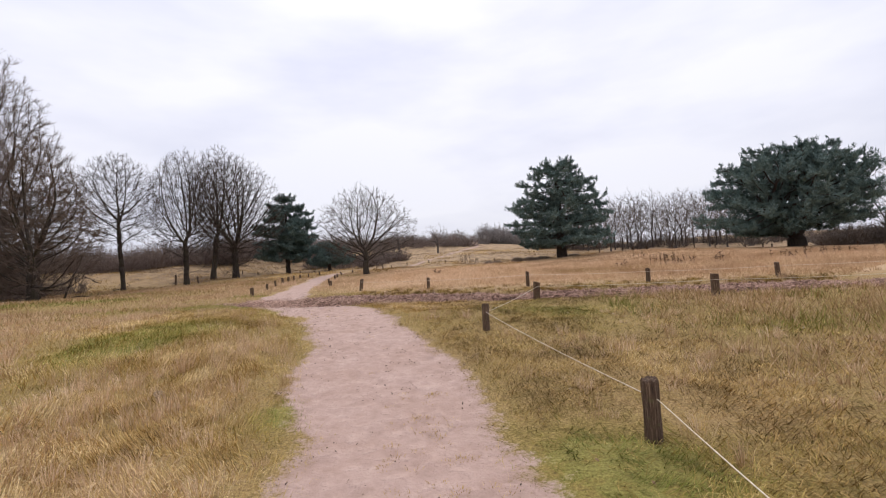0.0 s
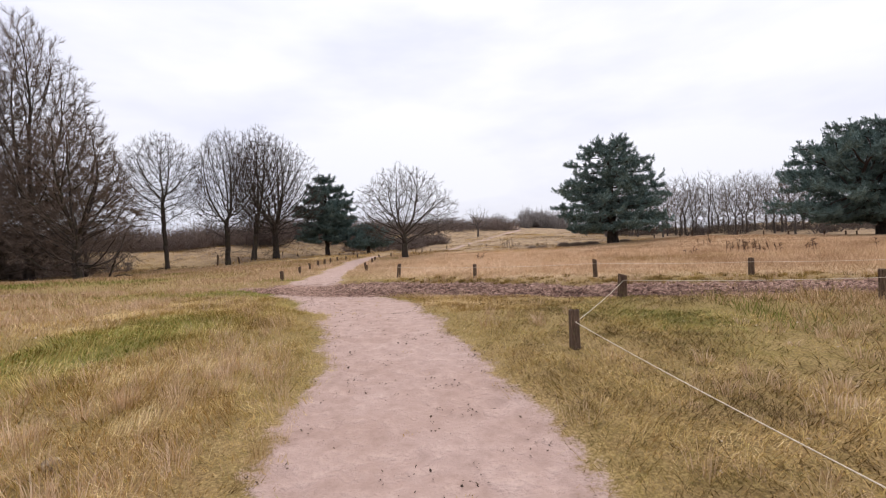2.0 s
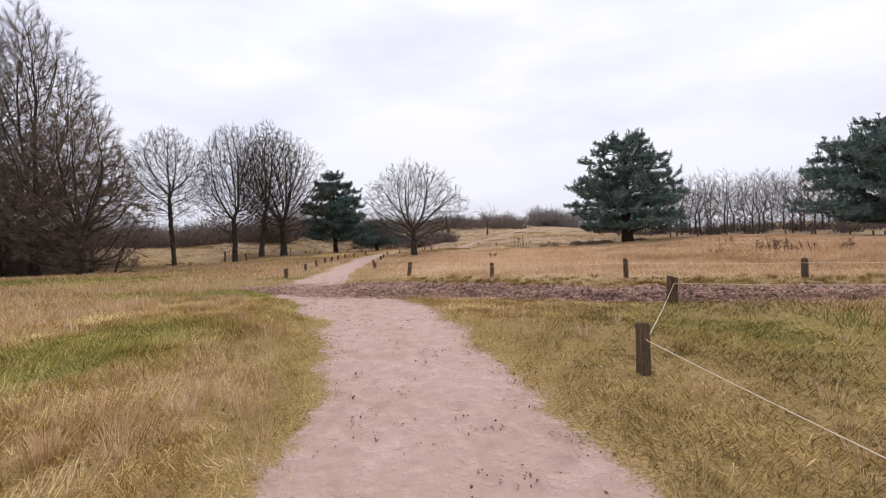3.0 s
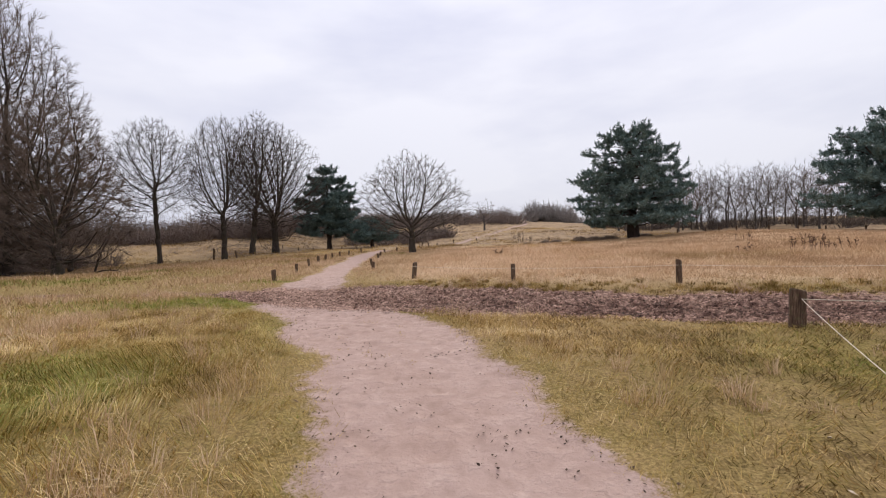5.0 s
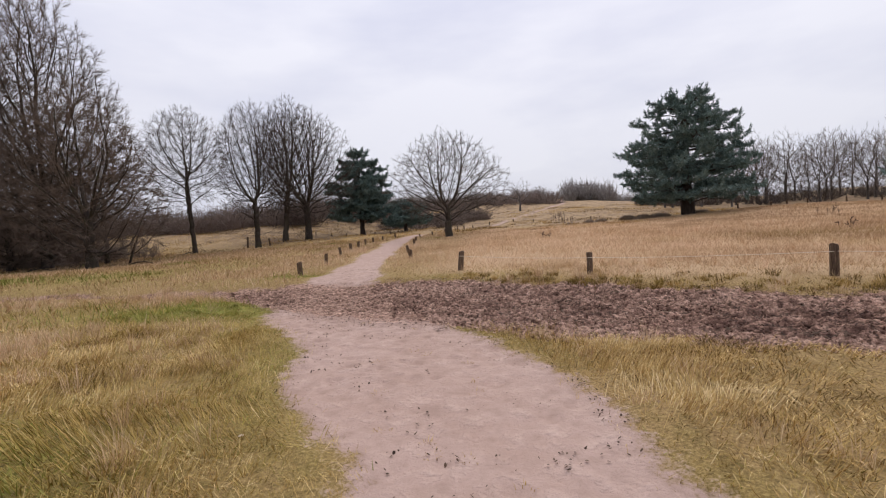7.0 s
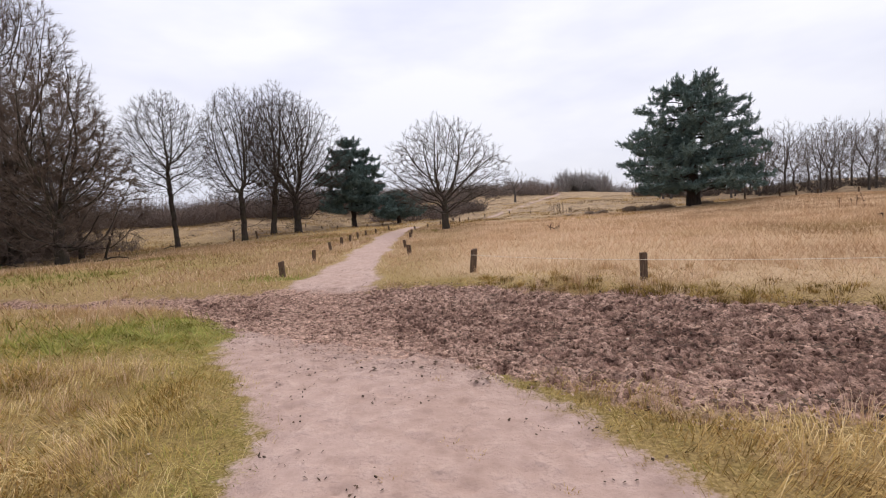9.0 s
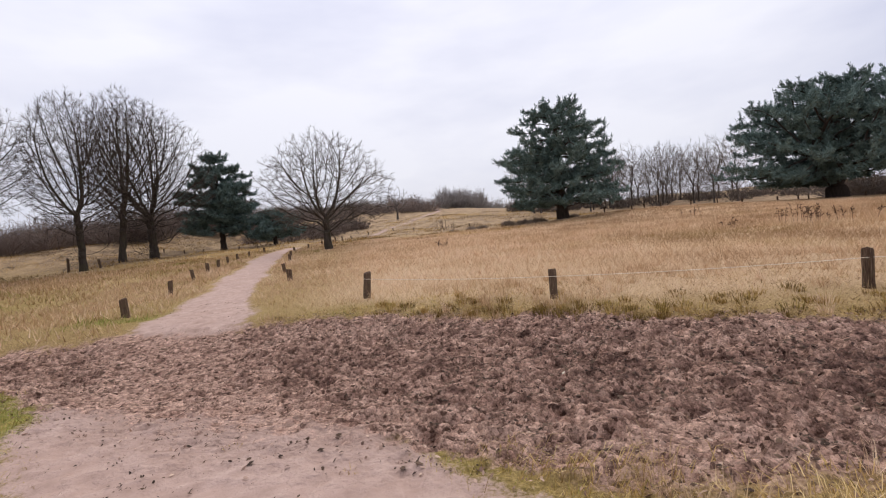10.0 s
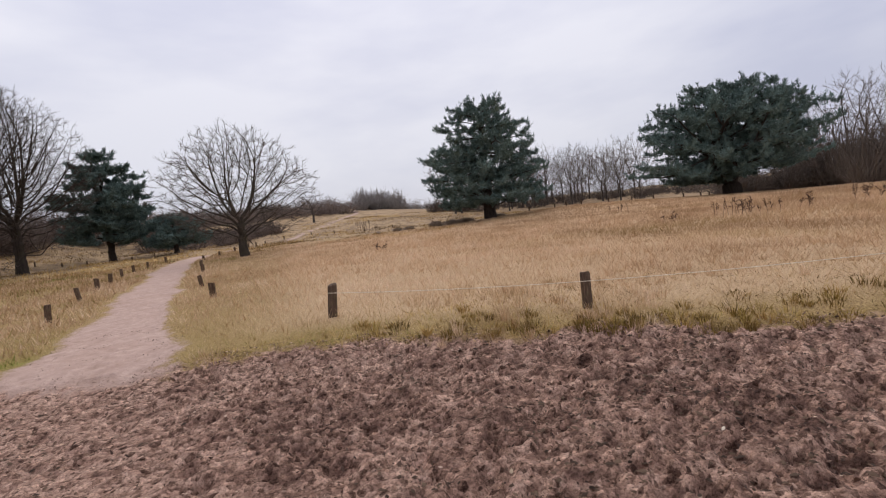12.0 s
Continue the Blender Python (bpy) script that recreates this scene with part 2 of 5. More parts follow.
M_EDGE = make_plain("edge_oak_twigs", (0.082, 0.062, 0.050), (0.20, 0.148, 0.116), 1.5)
M_TWIG_PALE = make_plain("pale_twigs", (0.045, 0.036, 0.030), (0.13, 0.103, 0.082), 2.0)
M_PINEBARK = make_bark("pine_bark", (0.022, 0.017, 0.014), (0.07, 0.052, 0.042), None, 7.0)
M_NEEDLE = make_tinted("pine_needles", [(0, (0.056, 0.088, 0.080)), (0.5, (0.125, 0.178, 0.160)), (1, (0.24, 0.315, 0.275))], 0.7)
M_POST = make_post()
M_WIRE = make_plain("fence_wire", (0.55, 0.47, 0.35), (0.80, 0.72, 0.58), 40, 0.6)
M_WEED = make_plain("dead_weed_stalks", (0.05, 0.03, 0.02), (0.13, 0.075, 0.05), 6)
M_LEAF = make_tinted("fallen_leaves", [(0, (0.10, 0.06, 0.035)), (0.5, (0.30, 0.20, 0.11)), (1, (0.72, 0.62, 0.48))])
# path litter, and the flakes that imitate shaded mud pits
M_LITTER_PITS = make_tinted("dark_litter_and_pits", [(0, (0.035, 0.022, 0.016)), (1, (0.14, 0.09, 0.06))])
M_CLOD = make_tinted("mud_clods", [(0, (0.06, 0.035, 0.027)), (0.45, (0.22, 0.135, 0.10)), (0.8, (0.47, 0.32, 0.245)), (1, (0.66, 0.49, 0.37))])
M_HEATHER = make_plain("heather", (0.20, 0.15, 0.12), (0.42, 0.33, 0.25), 3)
# brown twigs, lightened so the colour carries the distance haze
M_WOODS_HAZE = make_plain("hazed_brown_woodland", (0.135, 0.104, 0.088), (0.265, 0.202, 0.170), 0.6)
M_FAR = make_plain("distant_wood", (0.085, 0.068, 0.058), (0.185, 0.145, 0.12), 0.2)
# bark of far trees with some haze painted into its tone
M_FARBARK_HAZE = make_plain("hazed_distant_bark", (0.065, 0.056, 0.050), (0.125, 0.105, 0.09), 0.6)
# horizon wood: pale grey imitates the haze in front of it
M_FARGREY_HAZE = make_plain("hazed_distant_grey_wood", (0.18, 0.165, 0.155), (0.33, 0.29, 0.265), 0.2)


# ---- terrain ----
PL_Y = [-20, 3, 4.5, 6.3, 8.1, 10, 11.4, 12.5, 14.5, 16.6, 18.8, 21, 25, 28, 34, 47, 58, 68, 80, 110, 150]
PL_X = [-1.3, -1.35, -1.4, -1.8, -2.05, -2.65, -3.4, -3.9, -4.9, -6.2, -7.4, -8.0, -8.5, -8.9, -10.0, -12.3, -13.6, -13.2, -10.5, 1.0, 14]
PR_Y = [-20, 3, 4.7, 6.4, 9.2, 10.4, 11.5, 13.5, 16, 19, 22, 24.6, 28, 35, 47, 58, 68, 80, 110, 150]
PR_X = [0.85, 0.82, 0.60, 0.3, -0.42, -0.66, -1.1, -1.75, -3.0, -4.9, -6.05, -6.62, -7.25, -8.4, -10.4, -11.8, -11.3, -8.7, 3.0, 16.5]
MN_X = [-60, -30, -15, -12, -9.7, -7.6, -5, -2.1, 0.7, 1.8, 3.2, 7, 12, 30]
MN_Y = [27, 23.2, 21.8, 21.2, 20.4, 18.6, 16.4, 15.2, 14.1, 13.5, 13.1, 12.6, 10.9, 5]
MF_X = [-60, -30, -15, -12, -9.5, -7.5, -4.4, -3.3, -0.9, 0.6, 2.3, 3.8, 7.9, 12, 30]
MF_Y = [29, 25, 23.6, 23.2, 22.7, 22.2, 21.9, 21.6, 20.0, 18.9, 17.9, 17.4, 16.2, 14.8, 8.5]


def sstep(a, b, v):
    t = np.clip((v - a) / (b - a), 0, 1)
    return t * t * (3 - 2 * t)


def ground_z(x, y):
    x, y = np.asarray(x, float), np.asarray(y, float)
    near, far = np.interp(x, MN_X, MN_Y), np.interp(x, MF_X, MF_Y)
    z = 0.46 * sstep(3, 12.3, y) - 0.06 - 0.05 * np.exp(-((x - 1.8) / 1.2) ** 2 - ((y - 3.9) / 1.5) ** 2) + 0.10 * sstep(-0.2, 1.4, y - far)
    c, half = (near + far) / 2, (far - near) / 2
    z = z - 0.20 * np.exp(-((y - c) / (0.75 * half + 0.3)) ** 4)
    u = np.maximum(0, y - 25)
    z = z + 0.021 * u
    z = z + 0.80 * np.exp(-((x - 29) / 13) ** 2 - ((y - 64) / 18) ** 2)
    z = z - 0.60 * sstep(-14, -36, x) * sstep(30, 44, y) * (1 - sstep(62, 85, y))
    k = sstep(60, 5, x)
    z = z + (0.030 + 0.04 * k) * np.maximum(0, y - 85) * sstep(85, 110, y) * (1 - sstep(190, 260, y)) + 7.5 * sstep(200, 260, y) * k
    z = z - 0.021 * np.maximum(0, y - 200)
    z = z + 2.3 * sstep(82, 104, np.hypot(x, y)) * sstep(-27, -42, x) * (1 - sstep(150, 300, np.hypot(x, y)))
    z = z - 0.9 * sstep(44, 75, x) * sstep(90, 50, y) * sstep(25, 45, y)
    return z


def vnoise(x, y, scale, seed=0):
    x, y = np.asarray(x) * scale, np.asarray(y) * scale
    xi, yi = np.floor(x).astype(np.int64), np.floor(y).astype(np.int64)
    fx, fy = x - xi, y - yi
    fx, fy = fx * fx * (3 - 2 * fx), fy * fy * (3 - 2 * fy)

    def h(a, b):
        n = (a * 374761393 + b * 668265263 + seed * 1442695041) & 0xFFFFFFFF
        n = ((n ^ (n >> 13)) * 1274126177) & 0xFFFFFFFF
        return ((n ^ (n >> 16)) & 0xFFFF) / 65535.0

    return (h(xi, yi) * (1 - fx) + h(xi + 1, yi) * fx) * (1 - fy) + (h(xi, yi + 1) * (1 - fx) + h(xi + 1, yi + 1) * fx) * fy


def fbm(x, y, scale, seed=0, octaves=4):
    v, a, t = 0, 1.0, 0
    for o in range(octaves):
        v = v + a * vnoise(x, y, scale * 2 ** o, seed + o)
        t += a
        a *= 0.5
    return v / t


def hoofs(x, y, scale, seed, r0):
    """Hoof marks: scattered hollows with a raised rim, about 1 deep."""
    x, y = x * scale, y * scale
    xi, yi = np.floor(x).astype(np.int64), np.floor(y).astype(np.int64)
    best = np.full(np.shape(x), 9.0)
    for dx in (-1, 0, 1):
        for dy in (-1, 0, 1):
            n = ((xi + dx) * 374761393 + (yi + dy) * 668265263 + seed * 974711) & 0xFFFFFFFF
            n = ((n ^ (n >> 13)) * 1274126177) & 0xFFFFFFFF
            n = n ^ (n >> 16)
            px, py = xi + dx + (n & 1023) / 1023.0, yi + dy + ((n >> 10) & 1023) / 1023.0
            k = 0.7 + 0.6 * ((n >> 20) & 255) / 255.0
            best = np.minimum(best, np.hypot(x - px, (y - py) * 1.15) / k)
    return -np.exp(-(best / r0) ** 4) + 0.55 * np.exp(-((best - r0 * 1.45) / (0.4 * r0)) ** 2)


def slabs(x, y, scale, seed):
    """Trodden clods: each cell a tilted slab with a broken edge."""
    x, y = x * scale, y * scale
    xi, yi = np.floor(x).astype(np.int64), np.floor(y).astype(np.int64)
    best, out = np.full(np.shape(x), 9.0), np.zeros(np.shape(x))
    for dx in (-1, 0, 1):
        for dy in (-1, 0, 1):
            n = ((xi + dx) * 374761393 + (yi + dy) * 668265263 + seed * 974711) & 0xFFFFFFFF
            n = ((n ^ (n >> 13)) * 1274126177) & 0xFFFFFFFF
            n = n ^ (n >> 16)
            px, py = xi + dx + (n & 1023) / 1023.0, yi + dy + ((n >> 10) & 1023) / 1023.0
            e = np.hypot((x - px) * 0.8, y - py)
            v = ((n >> 20) & 255) / 255.0 - 0.5 + (x - px) * (((n >> 5) & 63) / 63.0 - 0.5) + (y - py) * (((n >> 14) & 63) / 63.0 - 0.5)
            out = np.where(e < best, v, out)
            best = np.minimum(best, e)
    return out


def masks(x, y):
    """How far a place is path, mud, wet and green, each from 0 to 1."""
    wob = (fbm(x, y, 0.6, 3) - 0.5) * 0.9
    left, right = np.interp(y, PL_Y, PL_X), np.interp(y, PR_Y, PR_X)
    s = np.minimum(x - left, right - x) + wob
    sand = (0.5 + s / 0.7) * (1 - 0.62 * sstep(60, 74, y))
    near, far = np.interp(x, MN_X, MN_Y), np.interp(x, MF_X, MF_Y)
    d = np.minimum(y - near, far - y) + wob * 1.2
    on = np.clip(sand, 0, 1) * sstep(19.5, 17, y)
    mud = 0.5 + (d - 0.95 * on) / (0.9 + 1.9 * on)
    c, half = (near + far) / 2, (far - near) / 2
    on_path = np.clip(sand, 0, 1) * (1 - sstep(19.0, 21.5, y) * 0.3)
    wet = np.exp(-((y - c - 0.3) / (half * 0.7)) ** 2) * (1 - 0.6 * on_path) * (0.45 + 1.1 * fbm(x, y, 0.9, 9))
    wet = np.where(x < -7, wet * 0.75, wet) * (0.90 + 0.60 * sstep(-3, 3, x))
    green = 0.07 + 0.42 * np.exp(-np.abs(s) / 0.8) * sstep(30, 18, y) + 1.1 * (fbm(x, y, 0.35, 21) - 0.52)
    for gx, gy, rx, ry, g in ((-6.2, 9.6, 1.6, 2.0, 1.15), (-5.9, 11.3, 1.3, 1.5, 0.9), (-10.5, 18.8, 4.0, 1.5, 0.6), (-24, 29, 10, 6, 0.55), (-5.6, 6.2, 1.4, 1.0, 0.4), (3.2, 10.2, 2.6, 1.6, 0.5), (0.8, 12.2, 2.0, 1.6, 0.5),
                              (1.45, 3.5, 0.7, 0.9, 0.9), (-1.6, 5.1, 0.4, 0.5, 0.9), (6.0, 7.5, 2.0, 1.2, 0.6), (13.1, 29.6, 4, 3, 0.45), (-9.2, 24.2, 1.4, 0.6, 0.7), (-9.5, 17.6, 2.2, 0.9, 0.5), (-6.6, 15.6, 1.6, 1.0, 0.1), (-0.3, 13.4, 2.4, 1.6, -0.7), (2.4, 8.0, 2.6, 2.6, 0.28)):
        green = green + g * np.exp(-((x - gx) / rx) ** 2 - ((y - gy) / ry) ** 2)
    field = sstep(0, 2.2, y - far) * sstep(-6, -3, x)
    green = green * (1 - 0.55 * field)
    return np.clip(sand, 0, 1), np.clip(mud, 0, 1), np.clip(wet, 0, 1.4), np.clip(green, 0, 1), field, s, d


def relief(x, y):
    """Ground height with ruts, hoof marks and tussocks."""
    sand, mud, wet, green, field, s, d = masks(x, y)
    wx, wy = x + 0.12 * vnoise(x, y, 3, 71), y + 0.12 * vnoise(x, y, 3, 73)
    churn = (fbm(x, y, 2.2, 31, 4) - 0.5) * 0.08 + hoofs(0.8 * wx, wy, 2.3, 5, 0.26) * 0.075 + hoofs(0.8 * wx, wy, 3.6, 6, 0.26) * 0.045 + (np.abs(vnoise(x, y, 6.5, 37) - 0.5) - 0.25) * 0.04 + (vnoise(x, y, 10, 38) - 0.5) * 0.03 + slabs(0.6 * wx, wy, 2.8, 8) * 0.06 + slabs(0.7 * wx, wy, 5.5, 9) * 0.035
    path = (fbm(x, y, 1.7, 41, 3) - 0.5) * 0.04 + (vnoise(x, y, 7, 43) - 0.5) * 0.012 + hoofs(wx, wy, 1.6, 7, 0.16) * 0.020 + hoofs(wx, wy, 2.9, 17, 0.20) * 0.018
    turf = (fbm(x, y, 0.9, 51, 3) - 0.5) * 0.16 + 0.03
    m = np.clip(d / 0.8 + 0.5, 0, 1)
    m = m * (1 - 0.55 * sand)
    base = sand * path + (1 - sand) * turf
    lod = np.exp(-np.maximum(0, y - 40) / 60)
    dune = (fbm(x, y, 0.05, 61, 3) - 0.5) * 2.4 * sstep(85, 130, y)
    dune = dune + (fbm(x, y, 0.20, 63, 3) - 0.5) * 0.9 * sstep(56, 72, y) * sstep(14, 6, x) * (1 - sstep(150, 200, y))
    return ground_z(x, y) + lod * (m * churn + (1 - m) * base) + dune


def steps(knots):
    out = []
    for (a, st), (b, _) in zip(knots, knots[1:]):
        out.append(np.arange(a, b - 1e-6, st))
    return np.concatenate(out + [np.array([knots[-1][0]])])


def mesh_from(name, verts, faces, mat, attrs=None, smooth=False):
    """Vertices (n, 3) and faces (m, 3 or 4) as one mesh."""
    me = bpy.data.meshes.new(name)
    n, k = faces.shape
    me.vertices.add(len(verts))
    me.vertices.foreach_set("co", np.ascontiguousarray(verts, np.float32).ravel())
    me.loops.add(n * k)
    me.loops.foreach_set("vertex_index", np.ascontiguousarray(faces, np.int32).ravel())
    me.polygons.add(n)
    me.polygons.foreach_set("loop_start", np.arange(0, n * k, k, dtype=np.int32))
    me.update(calc_edges=True)
    if smooth:
        me.polygons.foreach_set("use_smooth", np.ones(n, bool))
    for key, v in (attrs or {}).items():
        a = me.attributes.new(key, "FLOAT", "POINT")
        a.data.foreach_set("value", np.ascontiguousarray(v, np.float32))
    me.materials.append(mat)
    return me


def litter_shade_mask(x, y):
    """Brown leaf and needle litter under the trees, together with their painted ground shade."""
    m = 0 * x
    for tx, ty, r, g in ((18.4, 65, 7.0, 0.9), (44, 54.8, 9.0, 0.9), (-27, 90, 6, 0.8), (-7.7, 54.8, 1.6, 0.8), (-41, 45, 14, 0.75), (-54, 45, 12, 0.8), (-35, 77, 10, 0.65), (-38, 58, 14, 0.5), (-66, 58, 16, 0.8)):
        m = np.maximum(m, g * np.exp(-(((x - tx) / r) ** 2 + ((y - ty) / (r * 0.55)) ** 2) ** 1.5))
    return m


def build_ground():
    xs = steps([(-3000, 700), (-900, 150), (-300, 30), (-120, 8), (-48, 2.0), (-20, 0.6), (-12, 0.14), (-8, 0.042), (7.5, 0.09), (11, 0.2), (13, 0.6), (30, 2.0), (60, 8), (160, 40), (400, 300), (1000, 900), (3000, 1)])
    ys = steps([(-3000, 900), (-300, 90), (-30, 6), (-6, 0.5), (0, 0.2), (2, 0.09), (13.3, 0.035), (21, 0.06), (22.5, 0.12), (24, 0.2), (34, 0.6), (60, 1.6), (100, 4), (200, 12), (320, 60), (800, 400), (3200, 1)])
    X, Y = np.meshgrid(xs, ys)
    x, y = X.ravel(), Y.ravel()
    z = relief(x, y)
    nx = len(xs)
    i = (np.arange(len(ys) - 1)[:, None] * nx + np.arange(nx - 1)[None, :]).ravel()
    faces = np.stack([i, i + 1, i + nx + 1, i + nx], 1)
    sand, mud, wet, green, field, s, d = masks(x, y)
    me = mesh_from("ground", np.stack([x, y, z], 1), faces, M_GROUND, {"sand": sand, "mud": mud, "wet": wet, "green": green, "field": field * 0.85 * (1 - sstep(55, 75, y)), "far": sstep(60, 85, y), "litter": litter_shade_mask(x, y)}, True)
    ob = tagged(new("ground", me), "rolling heath ground with a sandy path and churned mud track", "ground", kind="structure")
    return ob


build_ground()


def zat(x, y):
    return float(relief(np.array([x]), np.array([y]))[0])


# ---- helpers for things ----
def thing(name, x, y, label, category, group="", z=None):
    ob = new(name)
    ob.location = (x, y, zat(x, y) if z is None else z)
    return tagged(ob, label, category, group)


def under(name, me, parent, label=""):
    ob = new(name, me)
    ob.parent = parent
    if label:
        ob["label"] = label
    return ob


class Tubes:
    """Collects tapered tubes and turns them into one mesh."""

    def __init__(self):
        self.a, self.b, self.ra, self.rb = [], [], [], []

    def add(self, a, b, ra, rb):
        self.a.append(a)
        self.b.append(b)
        self.ra.append(ra)
        self.rb.append(rb)

    def mesh(self, name, mat, sides):
        a, b = np.array(self.a), np.array(self.b)
        ra, rb = np.array(self.ra), np.array(self.rb)
        d = b - a
        d /= np.linalg.norm(d, axis=1)[:, None] + 1e-9
        da, db = d.copy(), d.copy()
        if len(a) > 1:
            on = (np.abs(b[:-1] - a[1:]).max(axis=1) < 1e-9) & ((d[:-1] * d[1:]).sum(1) > 0.2)
            mid = d[:-1] + d[1:]
            mid /= np.linalg.norm(mid, axis=1)[:, None] + 1e-9
            db[:-1][on] = mid[on]
            da[1:][on] = mid[on]
        ang = np.arange(sides) * 2 * math.pi / sides

        def ring(axis):
            ref = np.where(np.abs(axis[:, 2:3]) > 0.9, np.array([[1.0, 0, 0]]), np.array([[0, 0, 1.0]]))
            u = np.cross(axis, ref)
            u /= np.linalg.norm(u, axis=1)[:, None] + 1e-9
            v = np.cross(axis, u)
            return u, v

        ua, va = ring(da)
        ub, vb = ring(db)
        # keep the two ends of a tube in step where their frames differ
        flip = (ua * ub).sum(1) < 0.5
        ub[flip], vb[flip] = ua[flip], va[flip]
        A = a[:, None, :] + (ua[:, None, :] * np.cos(ang)[None, :, None] + va[:, None, :] * np.sin(ang)[None, :, None]) * ra[:, None, None]
        B = b[:, None, :] + (ub[:, None, :] * np.cos(ang)[None, :, None] + vb[:, None, :] * np.sin(ang)[None, :, None]) * rb[:, None, None]
        verts = np.concatenate([A, B], 1).reshape(-1, 3)
        base = (np.arange(len(a)) * 2 * sides)[:, None]
        k = np.arange(sides)[None, :]
        k2 = (k + 1) % sides
        faces = np.stack([base + k, base + k2, base + sides + k2, base + sides + k], 2).reshape(-1, 4)
        return mesh_from(name, verts, faces, mat, None, sides > 4)


def colonize(rng, pts, pos, par, step, kill, up, rounds=110, noise_amt=0.10):
    """Grows branches from the given nodes towards the points, until all are reached."""
    cap = len(pos) + 24000
    P, parent = np.zeros((cap, 3)), np.full(cap, -1)
    last, last2 = np.zeros((cap, 3)), np.zeros((cap, 3))
    n = len(pos)
    P[:n], parent[:n] = np.array(pos), np.array(par)
    for i in range(1, n):
        e = P[i] - P[parent[i]]
        last2[parent[i]] = last[parent[i]]
        last[parent[i]] = e / (np.linalg.norm(e) + 1e-9)

    def gap2(a, b):
        return (a * a).sum(1)[:, None] - 2 * a @ b.T + (b * b).sum(1)[None, :]

    D = gap2(pts, P[:n])
    near, dist = D.argmin(1), D.min(1)
    alive = dist > kill * kill
    for _ in range(rounds):
        idx = np.nonzero(alive)[0]
        if not len(idx) or n > cap - 3000:
            break
        v = pts[idx] - P[near[idx]]
        v /= np.linalg.norm(v, axis=1)[:, None] + 1e-9
        acc = np.zeros((n, 3))
        np.add.at(acc, near[idx], v)
        grow = np.unique(near[idx])
        d = acc[grow]
        d /= np.linalg.norm(d, axis=1)[:, None] + 1e-9
        d = d + rng.normal(size=d.shape) * noise_amt + np.array([0, 0, up])
        d /= np.linalg.norm(d, axis=1)[:, None] + 1e-9
        bad = np.maximum((last[grow] * d).sum(1), (last2[grow] * d).sum(1)) > 0.985
        stuck = np.zeros(n, bool)
        stuck[grow[bad]] = True
        alive[idx[stuck[near[idx]]]] = False
        grow, d = grow[~bad], d[~bad]
        if not len(grow):
            continue
        m = len(grow)
        P[n:n + m], parent[n:n + m] = P[grow] + d * step, grow
        last2[grow] = last[grow]
        last[grow] = d
        idx = np.nonzero(alive)[0]
        D = gap2(pts[idx], P[n:n + m])
        k, dk = D.argmin(1), D.min(1)
        closer = dk < dist[idx]
        near[idx[closer]], dist[idx[closer]] = n + k[closer], dk[closer]
        alive &= dist > kill * kill
        n += m
    return P[:n].copy(), parent[:n].copy()


def branch_sizes(P, parent, fixed, trunk_r, tip_r, power=2.3):
    """Smooths the branches and gives each node its thickness and its main child."""
    n = len(P)
    acc, r = np.zeros(n), np.zeros(n)
    kids = np.zeros(n, int)
    for i in range(n - 1, -1, -1):
        r[i] = (acc[i] if acc[i] else tip_r ** power) ** (1 / power)
        if parent[i] >= 0:
            acc[parent[i]] += r[i] ** power
            kids[parent[i]] += 1
    main, best = np.full(n, -1), np.zeros(n)
    for i in range(1, n):
        p = parent[i]
        if r[i] > best[p] or (p < fixed - 1 and i == p + 1 and i < fixed):
            best[p] = r[i] if not (i < fixed and i == p + 1) else 1e9
            main[p] = i
    for _ in range(2):
        Q = P.copy()
        i = np.nonzero((main >= 0) & (np.arange(n) >= fixed))[0]
        Q[i] = 0.5 * P[i] + 0.25 * P[parent[i]] + 0.25 * P[main[i]]
        P = Q
    big = r[0]
    r = tip_r + (r - tip_r) * (trunk_r - tip_r) / max(1e-6, big - tip_r)
    return P, r, main, kids


def wood_from(P, parent, r, main, kids, fixed, thick, trunk_r):
    """The trunk first, then one set of tubes for each limb; what is thin goes to the crown."""
    wood, fine = [Tubes()], Tubes()
    children = [[] for _ in range(len(P))]
    for i in range(1, len(P)):
        children[parent[i]].append(i)
    stack = [(0, -1, None)]
    while stack:
        i, frm, limb = stack.pop()
        if frm >= 0 and limb is None:
            limb = Tubes()
            if r[i] > thick:
                wood.append(limb)
        prev = frm
        rp = r[i]
        while i >= 0:
            if prev >= 0:
                tube = wood[0] if limb is None else (limb if r[i] > thick else fine)
                flare = 1 + 0.3 * max(0.0, 1 - P[prev][2] / (4 * trunk_r)) if limb is None else 1
                flare2 = 1 + 0.3 * max(0.0, 1 - P[i][2] / (4 * trunk_r)) if limb is None else 1
                tube.add(P[prev], P[i], rp * flare, r[i] * flare2)
            for c in children[i]:
                if c != main[i]:
                    stack.append((c, i, limb))
            rp, prev, i = r[i], i, main[i]
    return [w for w in wood if w.a], fine


